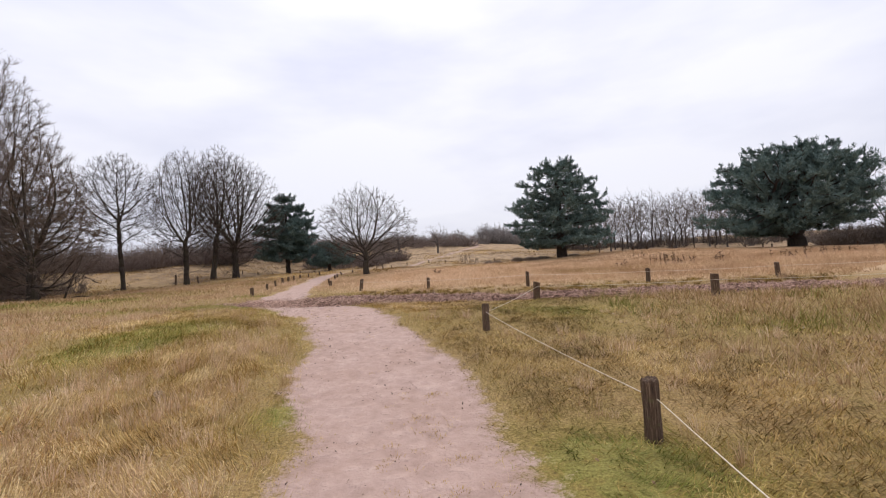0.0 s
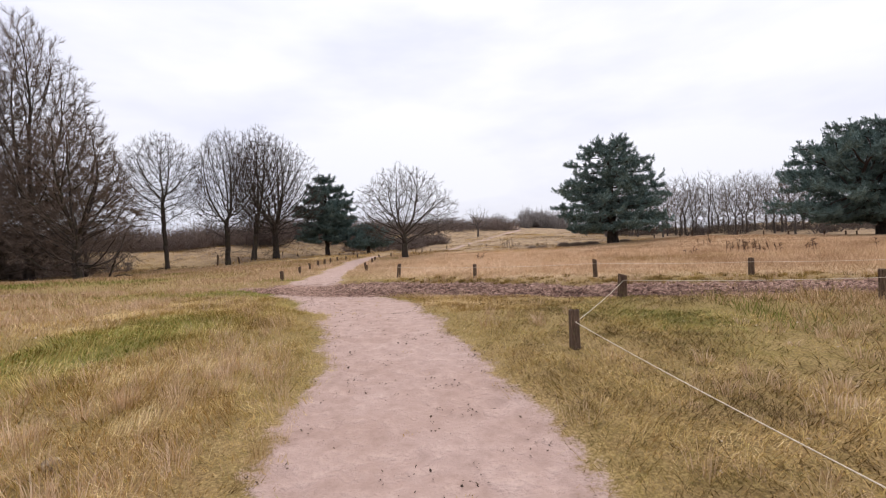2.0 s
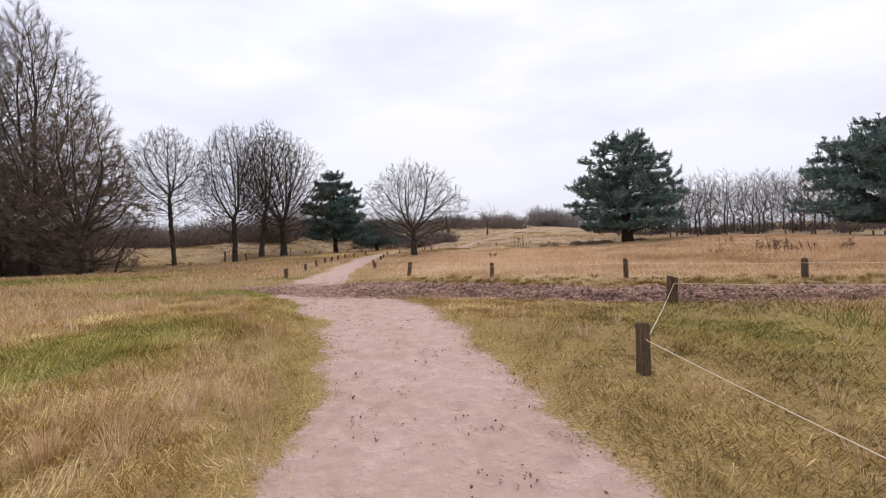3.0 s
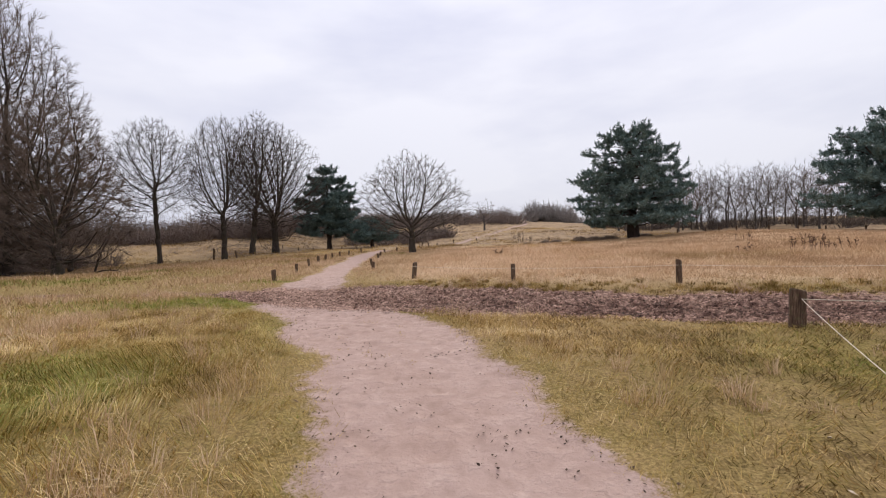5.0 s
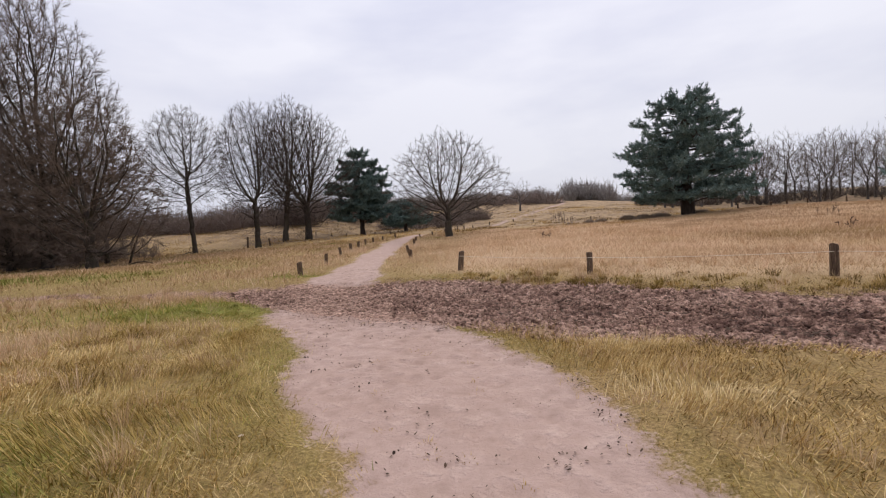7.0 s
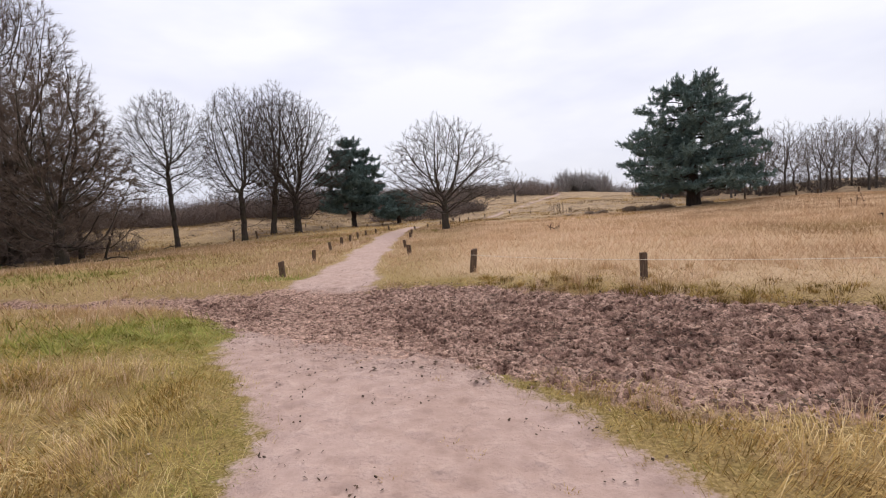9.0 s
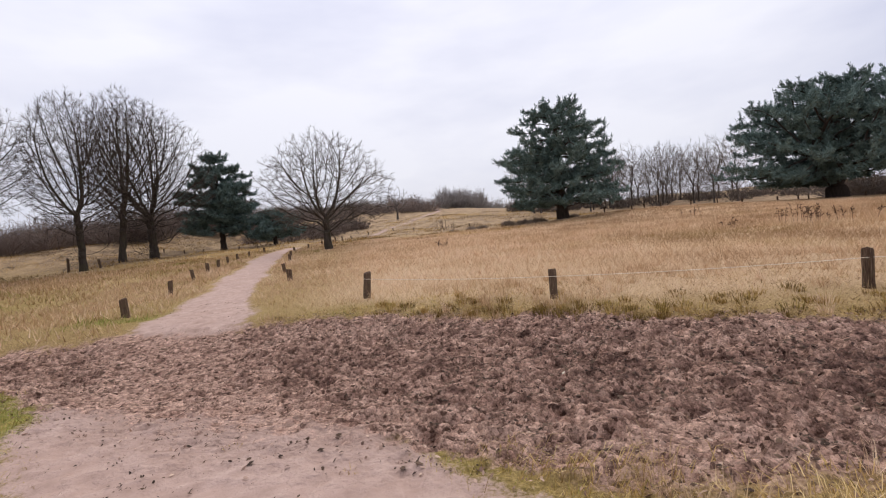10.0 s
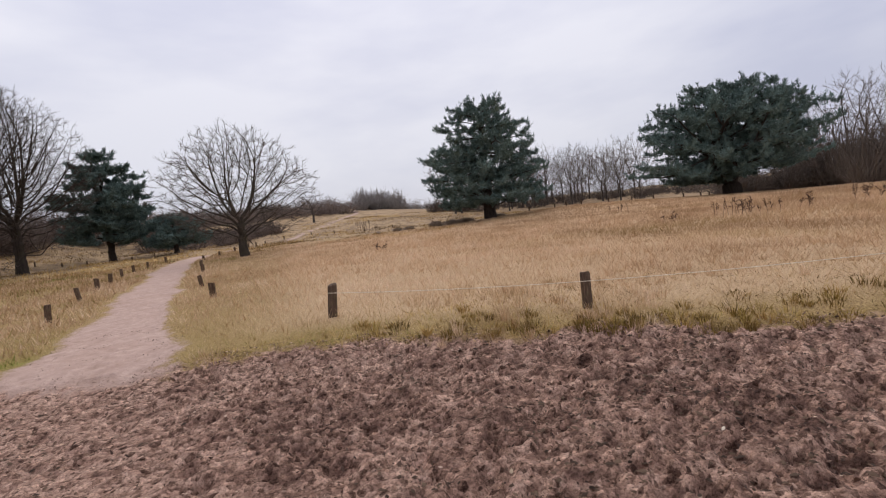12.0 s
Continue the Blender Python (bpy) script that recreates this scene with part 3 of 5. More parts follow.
def grow_tree(seed, crown_z, crown_r, crown_h, trunk_r, fork_z, lean=(0, 0), limbs=8, gap=0.64, step=0.36, up=0.12, tilt=0.6, twig=0.013, sprigs=3, sprig=0.75, spurs=0.4, leader=-0.2, egg=0.2, low=0, thick=0.035):
    """A bare tree: trunk and limbs that fill an egg-shaped crown, then fine twigs at the ends."""
    rng = np.random.default_rng(seed)
    cen = np.array([lean[0] * crown_z, lean[1] * crown_z, crown_z])
    m = int(4.19 * crown_r * crown_r * crown_h / gap ** 3)
    u = rng.normal(size=(m, 3))
    u *= (rng.uniform(0, 1, m) ** 0.27 / np.linalg.norm(u, axis=1))[:, None]
    taper = 1 - egg * u[:, 2:3]
    lump = 1 + 0.16 * np.sin(3 * np.arctan2(u[:, 1:2], u[:, 0:1]) + seed) + 0.10 * rng.normal(size=(m, 1))
    pts = cen + u * np.array([crown_r, crown_r, crown_h]) * np.concatenate([taper * lump, taper * lump, 1 + 0.06 * rng.normal(size=(m, 1))], 1)
    pts = pts[pts[:, 2] > 0.7]
    # trunk and leader
    top = crown_z + leader * crown_h
    count = max(6, int((top + 0.4) / step))
    pos, par = [], []
    for i in range(count + 1):
        z = -0.4 + (top + 0.4) * i / count
        k = max(0.0, z) / crown_z
        pos.append(np.array([lean[0] * crown_z * k, lean[1] * crown_z * k, z]) + np.append(rng.normal(size=2) * 0.05 * min(1, max(0, z) / 2), 0))
        par.append(i - 1)
    fixed = count + 1
    az0 = rng.uniform(0, 6.28)
    for k in range(limbs):
        f = (k + rng.uniform(0.1, 0.9)) / limbs
        z = fork_z + (top - fork_z) * f
        i = int(np.clip((z + 0.4) / (top + 0.4) * count, 1, count))
        az = az0 + k * 2.4 + rng.uniform(-0.3, 0.3)
        a = tilt * (1.35 - 0.6 * f) + rng.normal() * 0.1
        d = np.array([math.sin(a) * math.cos(az), math.sin(a) * math.sin(az), math.cos(a)])
        at = i
        for _ in range(max(2, int(0.28 * crown_r / step))):
            d = d + rng.normal(size=3) * 0.08
            d /= np.linalg.norm(d)
            pos.append(pos[at] + d * step)
            par.append(at)
            at = len(pos) - 1
    for k in range(low):
        z = rng.uniform(0.25, 0.9) * fork_z
        i = int(np.clip((z + 0.4) / (top + 0.4) * count, 1, count))
        az, at = rng.uniform(0, 6.28), i
        d = np.array([math.cos(az), math.sin(az), rng.uniform(-0.25, 0.25)])
        for _ in range(int(rng.uniform(0.25, 0.6) * crown_r / step)):
            d = d + rng.normal(size=3) * 0.14
            d /= np.linalg.norm(d)
            pos.append(pos[at] + d * step)
            par.append(at)
            at = len(pos) - 1
    P, parent = colonize(rng, pts, pos, par, step, 0.75 * gap, up)
    P, r, main, kids = branch_sizes(P, parent, fixed, trunk_r, twig)
    wood, fine = wood_from(P, parent, r, main, kids, fixed, thick, trunk_r)
    # fine twigs
    i = np.nonzero((r < 2.6 * twig) & (np.arange(len(P)) >= fixed))[0]
    i = np.repeat(i, np.where(kids[i] == 0, sprigs, np.maximum(1, sprigs // 2)))
    n = len(i)
    d = P[i] - P[parent[i]]
    d /= np.linalg.norm(d, axis=1)[:, None] + 1e-9
    out = (P[i] - cen) / np.array([crown_r, crown_r, crown_h])
    d = d + 0.75 * out + rng.normal(size=(n, 3)) * 0.5 + np.array([0, 0, 0.12])
    d /= np.linalg.norm(d, axis=1)[:, None]
    L = sprig * rng.uniform(0.4, 1.15, n)[:, None]
    mid = P[i] + d * L * 0.5
    e = d + rng.normal(size=(n, 3)) * 0.25 + np.array([0, 0, up])
    e /= np.linalg.norm(e, axis=1)[:, None]
    tip = mid + e * L * 0.5
    g = d + rng.normal(size=(n, 3)) * 0.6
    g /= np.linalg.norm(g, axis=1)[:, None]
    spur = mid + g * L * 0.4
    some = rng.uniform(0, 1, n) < spurs
    for a, b, ra, rb in ((P[i], mid, 0.8, 0.65), (mid, tip, 0.65, 0.35), (mid[some], spur[some], 0.55, 0.35)):
        fine.a.extend(a)
        fine.b.extend(b)
        fine.ra.extend([twig * ra] * len(a))
        fine.rb.extend([twig * rb] * len(a))
    return wood, fine


def wood_parts(wood, mat, t):
    under("trunk", wood[0].mesh("trunk", mat, 9), t)
    for limb in wood[1:]:
        under("limb", limb.mesh("limb", mat, 5), t)


def bare_tree(x, y, label, name="oak_tree", group="", twig_mat=None, bark=None, turn=0.0, **kw):
    wood, fine = grow_tree(**kw)
    t = thing(name, x, y, label, "tree", group)
    t.rotation_euler[2] = turn
    wood_parts(wood, bark or M_OAK, t)
    under("crown", fine.mesh("crown", twig_mat or M_TWIG, 3), t, "bare leafless twigs")
    return t


def needle_mesh(rng, centres, dirs, size, n_per):
    """Tufts of needles: thin blades that fan out from each centre."""
    n = len(centres)
    c = np.repeat(centres, n_per, 0)
    d = np.repeat(dirs, n_per, 0) + rng.normal(size=(n * n_per, 3)) * 0.55
    d /= np.linalg.norm(d, axis=1)[:, None]
    L = size * rng.uniform(0.6, 1.25, n * n_per)[:, None]
    side = np.cross(d, rng.normal(size=d.shape))
    side /= np.linalg.norm(side, axis=1)[:, None] + 1e-9
    w = L * 0.13
    c = c + rng.normal(size=c.shape) * size * 0.22
    verts = np.stack([c - side * w, c + side * w, c + d * L], 1).reshape(-1, 3)
    faces = np.arange(len(verts)).reshape(-1, 3)
    soft = 0.5 * vnoise(centres[:, 0] + 0.7 * centres[:, 2], centres[:, 1], 0.9, 5) + 0.35 * rng.uniform(0, 1, n)
    tint = np.repeat(np.clip(np.repeat(soft, n_per) + rng.normal(size=n * n_per) * 0.08, 0, 1), 3)
    return mesh_from("crown", verts, faces, M_NEEDLE, {"tint": tint})


def pine_tree(x, y, label, seed, height, crown_r, low_z, trunk_r, tiers, profile, lean=0.0, size=0.36, skip=0.12, flat=0.34, stem=0.9, dense=1.0, tufts=5, turn=0.0, fork=0.0):
    """A spreading pine: limbs grow out to flat, upturned pads of needles set in tiers."""
    rng = np.random.default_rng(seed)
    pads = []
    for j in range(tiers):
        f = (j + 0.5) / tiers
        wide = crown_r * profile(f)
        around = max(3, int(2 * math.pi * wide * 0.62 / 2.3))
        for k in range(around):
            if rng.uniform() < skip:
                continue
            az = 6.283 * (k + rng.uniform(-0.3, 0.3)) / around + j * 1.9
            reach = wide * rng.uniform(0.74, 1.10)
            pads.append((az, reach * 0.66, reach * 0.36, rng.uniform(0.9, 1.35), low_z + (height - low_z) * f + rng.normal() * 0.22))
        for k in range(2 + around // 3):
            pads.append((rng.uniform(0, 6.28), wide * 0.28, wide * 0.22, 1.0, low_z + (height - low_z) * f + rng.normal() * 0.3))
    pts = []
    for az, mid, half, wid, z in pads:
        n = int(dense * 7.5 * half * wid) + 5
        u = rng.normal(size=(n, 3))
        u *= (rng.uniform(0, 1, n) ** 0.4 / np.linalg.norm(u, axis=1))[:, None]
        rad, tan = mid + u[:, 0] * half, u[:, 1] * wid
        c, s = math.cos(az), math.sin(az)
        zz = z + u[:, 2] * flat + 0.22 * np.clip(u[:, 0], -0.4, 1) - 0.12 * np.abs(u[:, 1])
        pts.append(np.stack([c * rad - s * tan + lean * zz, s * rad + c * tan, zz], 1))
    for k in range(6):
        a = rng.uniform(0, 6.28)
        q = crown_r * 0.16 * rng.uniform(0, 1.6)
        pts.append(np.array([[math.cos(a) * q + lean * height, math.sin(a) * q, height * rng.uniform(0.95, 1.04) - h] for h in (0, 0.35, 0.7)]))
    pts = np.concatenate(pts)
    step = 0.36
    top = height * stem
    count = int((top + 0.4) / step)
    pos, par = [], []
    for i in range(count + 1):
        z = -0.4 + (top + 0.4) * i / count
        pos.append(np.array([lean * max(z, 0), 0, z]) + np.append(rng.normal(size=2) * 0.05 * min(1, max(0, z) / 2), 0))
        par.append(i - 1)
    fixed = count + 1
    if fork:
        for sgn in (-1, 1):
            at, d = int((fork + 0.4) / (top + 0.4) * count), np.array([sgn * 0.62, 0.2 * sgn, 0.75])
            for _ in range(int(0.5 * height / step)):
                d = d + rng.normal(size=3) * 0.06
                d /= np.linalg.norm(d)
                pos.append(pos[at] + d * step)
                par.append(at)
                at = len(pos) - 1
    P, parent = colonize(rng, pts, pos, par, step, 0.34, 0.02, 90, 0.14)
    P, r, main, kids = branch_sizes(P, parent, fixed, trunk_r, 0.016, 2.4)
    wood, fine = wood_from(P, parent, r, main, kids, fixed, 0.03, trunk_r)
    i = np.nonzero((r < 0.045) & (np.arange(len(P)) >= fixed))[0]
    d = P[i] - P[parent[i]]
    d /= np.linalg.norm(d, axis=1)[:, None] + 1e-9
    d = d * np.array([0.8, 0.8, 0.3]) + np.array([0, 0, 0.5])
    cs = [P[i] + rng.normal(size=(len(i), 3)) * np.array([0.17, 0.17, 0.09]) for _ in range(tufts)]
    ds = [d + rng.normal(size=d.shape) * 0.2 for _ in range(tufts)]
    ends = kids[i] == 0
    tips, te = P[i][ends], d[ends] * np.array([0.8, 0.8, 1.0]) + np.array([0, 0, 0.25])
    reach = rng.uniform(0.5, 1.3, len(tips))[:, None]
    for k in (0.14, 0.28, 0.42, 0.55):
        cs.append(tips + te * k * reach)
        ds.append(te * 1.3)
    t = thing("pine_tree", x, y, label, "tree", "pines on the heath")
    t.rotation_euler[2] = turn
    wood_parts(wood, M_PINEBARK, t)
    under("branchlet", fine.mesh("branchlet", M_PINEBARK, 3), t, "thin dark branchlets within the needles")
    under("crown", needle_mesh(rng, np.concatenate(cs), np.concatenate(ds), size, 6), t, "dark blue-green needle foliage in layered pads")
    return t


# ---- trees ----
OAKS = "oaks beside the path"
EDGE = "oaks at the wood's edge"
bare_tree(-41.7, 64, "tall bare oak with a slim dark trunk and rounded crown", group=OAKS, seed=11, leader=-0.45, sprigs=5, gap=0.57, crown_z=12.4, crown_r=5.0, crown_h=6.1, trunk_r=0.28, fork_z=5.0, lean=(-0.05, 0), limbs=10, tilt=0.5, low=3, egg=0.05)
bare_tree(-36.4, 70, "bare oak with several stems and a brown skirt of twigs", group=OAKS, seed=12, leader=-0.62, sprigs=5, gap=0.57, crown_z=11.8, crown_r=5.1, crown_h=8.0, trunk_r=0.36, fork_z=3.4, lean=(0.01, 0), limbs=11, tilt=0.45, low=8, egg=0.05)
bare_tree(-34.8, 75, "bare oak whose trunk leans aside", group=OAKS, seed=13, leader=-0.62, sprigs=5, gap=0.57, crown_z=12.5, crown_r=5.0, crown_h=8.3, trunk_r=0.38, fork_z=4.2, lean=(0.12, 0), limbs=10, tilt=0.45, low=4, egg=0.05)
bare_tree(-33.3, 80, "broad bare oak with a thick trunk and low limb", group=OAKS, seed=14, leader=-0.62, sprigs=4, crown_z=11.7, crown_r=7.0, crown_h=9.1, trunk_r=0.50, fork_z=3.6, limbs=14, tilt=0.6, low=6, gap=0.66, egg=0.12)
bare_tree(-7.7, 54.8, "low spreading bare tree with pale fine twigs beside the path", name="bare_tree", seed=15, sprigs=5, twig_mat=M_TWIG_PALE, crown_z=5.7, crown_r=5.1, crown_h=4.5, trunk_r=0.31, fork_z=1.4, limbs=14, tilt=0.85, up=0.12, leader=-0.55, twig=0.010, gap=0.50, step=0.30, sprig=0.55, egg=0.28)
bare_tree(-37.5, 44.6, "bare oak with dense brown twigs down to the ground", group=EDGE, twig_mat=M_EDGE, seed=16, crown_z=8.0, crown_r=5.3, crown_h=7.8, trunk_r=0.40, fork_z=2.4, limbs=16, tilt=0.6, up=0.15, low=14, sprigs=8, sprig=0.9, leader=-0.45, egg=0.22, gap=0.66, twig=0.013)
bare_tree(-46.2, 48.5, "very tall bare oak with dense twigs", group=EDGE, twig_mat=M_EDGE, seed=17, crown_z=13.9, crown_r=6.6, crown_h=13.2, trunk_r=0.42, fork_z=3.2, limbs=18, tilt=0.42, low=14, twig=0.015, sprigs=8, sprig=1.0, leader=-0.5, egg=0.24, gap=0.74)
bare_tree(-51, 42, "very tall bare oak with dense twigs", group=EDGE, twig_mat=M_EDGE, seed=18, crown_z=14.2, crown_r=7.8, crown_h=14.0, trunk_r=0.46, fork_z=3.2, limbs=18, tilt=0.42, low=14, twig=0.015, sprigs=8, sprig=1.1, leader=-0.5, egg=0.24, gap=0.84)
bare_tree(-43.5, 52.5, "young bare oak with brown twigs among older oaks", group=EDGE, seed=19, crown_z=6.6, crown_r=5.2, crown_h=6.4, trunk_r=0.22, fork_z=1.6, limbs=12, tilt=0.7, low=10, twig_mat=M_EDGE, twig=0.020, sprigs=8, sprig=1.0, leader=0.1, egg=0.3, gap=0.9)
bare_tree(-54, 53, "bare oak with brown twigs behind taller oaks", group=EDGE, seed=20, crown_z=8.6, crown_r=7.4, crown_h=8.4, trunk_r=0.3, fork_z=2.0, limbs=12, tilt=0.7, low=8, twig_mat=M_EDGE, twig=0.024, sprigs=8, sprig=1.1, leader=0.1, egg=0.3, gap=1.1)
bare_tree(-48.5, 47.0, "low-branched bare oak with dense brown twigs", group=EDGE, seed=26, crown_z=5.6, crown_r=7.4, crown_h=5.8, trunk_r=0.3, fork_z=1.5, limbs=14, tilt=0.8, up=0.1, low=14, twig_mat=M_EDGE, twig=0.020, sprigs=8, sprig=1.0, leader=0.1, egg=0.2, gap=0.95)


def pine_a_profile(f):
    return float(np.interp(f, [0, 0.2, 0.38, 0.52, 0.67, 0.8, 0.92, 1], [0.95, 0.97, 0.97, 1.0, 0.84, 0.72, 0.52, 0.32]))


def pine_b_profile(f):
    return float(np.interp(f, [0, 0.2, 0.45, 0.65, 0.82, 1], [0.95, 1.02, 1.0, 0.92, 0.78, 0.50]))


pine_tree(18.4, 65, "broad dark green pine with layered limbs standing on the rise", 33, 13.4, 7.9, 1.5, 0.60, 9, pine_a_profile, lean=-0.01, skip=0.16)
pine_tree(44.0, 54.8, "wide old pine with a forked trunk and dense rounded crown", 29, 12.0, 10.1, 1.8, 0.80, 8, pine_b_profile, skip=0.12, flat=0.5, stem=0.6, fork=1.3)
pine_tree(-27.5, 90, "smaller dark pine behind the oaks beside the path", 23, 14.8, 6.2, 2.4, 0.40, 9, pine_a_profile, size=0.45, skip=0.2, flat=0.4, tufts=5)
pine_tree(-19.6, 90, "low bushy pine under the edge of a taller pine", 24, 5.0, 5.2, 1.0, 0.28, 4, pine_b_profile, size=0.42, tufts=5)


def far_trees():
    """Bare trees of the wood behind the pines, four shapes copied along its edge."""
    rng = np.random.default_rng(5)
    protos = []
    spots = []
    for k in range(34):
        az = radians(15.0 + k * 0.62 + rng.uniform(-0.3, 0.3))
        d = rng.uniform(112, 132)
        spots.append((d * math.sin(az), d * math.cos(az), rng.uniform(0.72, 0.95)))
    for k in range(16):
        az = radians(45.5 + k * 2.1 + rng.uniform(-0.5, 0.5))
        d = rng.uniform(84, 104)
        spots.append((d * math.sin(az), d * math.cos(az), rng.uniform(0.85, 1.12)))
    for k, (x, y, sc) in enumerate(spots):
        if k < 4:
            t = bare_tree(x, y, "slim bare tree at the edge of the wood", name="woodland_tree", group="wood behind the pines", seed=40 + k, twig_mat=M_FAR, bark=M_FARBARK_HAZE, crown_z=8.2, crown_r=4.9, crown_h=6.4, trunk_r=0.20, fork_z=2.2, limbs=8, tilt=0.5, gap=1.05, step=0.55, leader=-0.5, twig=0.020, sprigs=3, sprig=1.2, spurs=0.0, low=3, thick=0.06, egg=0.0)
            protos.append(t)
        else:
            copy_thing(protos[k % 4], Matrix.Translation((x, y, zat(x, y) - 0.1)) @ Matrix.Rotation(rng.uniform(0, 6.28), 4, "Z") @ Matrix.Diagonal((sc, sc, sc * rng.uniform(0.9, 1.1), 1)))


far_trees()


def scrub(name, seed, spots, mat, label, rays=46, thick=0.045):
    """Far scrub and wood: each spot (x, y, height, half width) a fan of twigs from the ground."""
    rng = np.random.default_rng(seed)
    t = Tubes()
    for x, y, h, w in spots:
        z0 = zat(x, y) - 0.2
        base = np.array([x, y, z0])
        for _ in range(rays):
            a, r = rng.uniform(0, 6.28), math.sqrt(rng.uniform(0, 1))
            zz = h * rng.uniform(0.25, 1.0) * math.sqrt(max(0.06, 1 - 0.75 * r * r))
            tip = base + np.array([math.cos(a) * r * w, math.sin(a) * r * w, zz])
            root = base + np.array([math.cos(a) * r * w * 0.45, math.sin(a) * r * w * 0.45, zz * rng.uniform(0.0, 0.35)])
            m = (root + tip) / 2 + rng.normal(size=3) * 0.12 * w
            t.add(root, m, thick * rng.uniform(0.8, 1.6), thick)
            t.add(m, tip, thick, thick * 0.35)
            for _ in range(2):
                e = m + (tip - m) * rng.uniform(0, 0.6)
                t.add(e, e + rng.normal(size=3) * np.array([0.24, 0.24, 0.16]) * w + np.array([0, 0, 0.04 * h]), thick * 0.7, thick * 0.3)
    return tagged(new(name, t.mesh(name, mat, 3)), label, "woods", kind="stuff")


def ring_spots(seed, az0, az1, n, d0, d1, h0, h1, w0, w1):
    rng = np.random.default_rng(seed)
    out = []
    for k in range(n):
        az = radians(az0 + (az1 - az0) * (k + rng.uniform(0, 1)) / n)
        d = rng.uniform(d0, d1)
        out.append((d * math.sin(az), d * math.cos(az), rng.uniform(h0, h1), rng.uniform(w0, w1)))
    return out


scrub("brown_woods", 1, ring_spots(1, -74, -22, 84, 102, 120, 5.2, 7.6, 3.6, 5.2) + ring_spots(16, -24, -11, 22, 112, 132, 6.0, 8.4, 4.0, 5.5), M_WOODS_HAZE, "dense brown bare woodland edge across the heath", 110, 0.042)
scrub("low_hedge", 9, ring_spots(9, -14, -3.5, 26, 100, 112, 2.6, 4.0, 2.5, 4.0), M_WOODS_HAZE, "low brown hedge beyond the path", 60, 0.06)
scrub("brown_hedge", 8, ring_spots(8, -12, 5, 44, 150, 172, 3.0, 5.5, 3.0, 5.0), M_WOODS_HAZE, "low brown bare hedge on the far heath", 40, 0.07)
scrub("grey_woods", 2, ring_spots(2, -14, 16, 60, 190, 215, 3.5, 6.0, 3.5, 6.0), M_FARGREY_HAZE, "far grey bare woodland on the horizon", 40, 0.08)
scrub("grey_thicket", 3, ring_spots(3, 6.2, 11.0, 26, 172, 186, 6.5, 9.5, 3.0, 4.5), M_FARGREY_HAZE, "grey bare thicket on the dune top", 56, 0.07)
scrub("wood_scrub", 4, ring_spots(4, 13, 46, 70, 112, 140, 2.0, 4.5, 2.0, 3.5), M_FAR, "low bare scrub at the foot of the wood", 36, 0.05)
scrub("edge_thicket", 5, ring_spots(15, 41, 47, 12, 84, 100, 3.0, 5.0, 3.0, 4.0) + ring_spots(5, 46.5, 80, 84, 80, 100, 8.0, 12.0, 3.4, 5.0), M_FAR, "dense brown thicket at the wood's edge", 100, 0.045)
scrub("oak_undergrowth", 6, [(-55 + 2.2 * (k % 5) - 8 * (k // 10) + 0.8 * math.sin(k * 3.1), 54 + 6 * (k // 5 % 3) + 1.5 * math.sin(k * 1.7), 2.9 + 1.2 * math.sin(k * 2.3), 2.6) for k in range(30)], M_WOODS_HAZE, "tangled brown undergrowth beneath the oaks", 60, 0.024)


def lone_far_tree():
    bare_tree(2.0, 132, "small bare tree standing alone on the far heath", name="bare_tree", seed=61, twig_mat=M_FARGREY_HAZE, bark=M_FARBARK_HAZE, crown_z=5.0, crown_r=4.4, crown_h=3.6, trunk_r=0.25, fork_z=1.8, limbs=8, tilt=0.7, gap=1.1, step=0.5, twig=0.02)
    bare_tree(-9.5, 140, "low bare tree on the far heath", name="bare_tree", seed=62, twig_mat=M_FARGREY_HAZE, bark=M_FARBARK_HAZE, crown_z=4.2, crown_r=4.2, crown_h=3.0, trunk_r=0.22, fork_z=1.4, limbs=8, tilt=0.8, gap=1.1, step=0.5, twig=0.02)


lone_far_tree()


# ---- fences ----
def post_mesh(seed, r, h):
    """A weathered split log, set in the ground, its top worn and checked."""
    rng = np.random.default_rng(seed)
    bm = bmesh.new()
    sides = 14
    prof = 1 + rng.normal(size=sides) * 0.05
    prof[rng.integers(0, sides)] *= 0.78
    prof[rng.integers(0, sides)] *= 0.84
    tilt = rng.normal(size=2) * 0.12
    rings = []
    levels = [-0.3, 0.0, 0.18 * h, 0.5 * h, 0.8 * h, h - 0.015, h]
    for k, z in enumerate(levels):
        sc = (1.06, 1.05, 1.0, 0.98, 1.0, 0.99, 0.86)[k]
        ring = []
        for i in range(sides):
            a = i * 2 * math.pi / sides
            rr = r * sc * prof[i] * (1 + rng.normal() * 0.02)
            zz = z + ((tilt[0] * math.cos(a) + tilt[1] * math.sin(a)) * r if k > 3 else 0) + (rng.normal() * 0.006 if k > 4 else 0)
            ring.append(bm.verts.new((math.cos(a) * rr, math.sin(a) * rr, zz)))
        rings.append(ring)
    for a, b in zip(rings, rings[1:]):
        for i in range(sides):
            bm.faces.new((a[i], a[(i + 1) % sides], b[(i + 1) % sides], b[i]))
    c = bm.verts.new((rng.normal() * 0.01, rng.normal() * 0.01, h - 0.012))
    for i in range(sides):
        bm.faces.new((rings[-1][i], rings[-1][(i + 1) % sides], c))
    me = bpy.data.meshes.new("post")
    bm.to_mesh(me)
    bm.free()
    me.materials.append(M_POST)
    return me


POSTS = [post_mesh(k, 0.078 + 0.008 * (k % 3), 0.53 + 0.02 * (k % 4)) for k in range(7)]


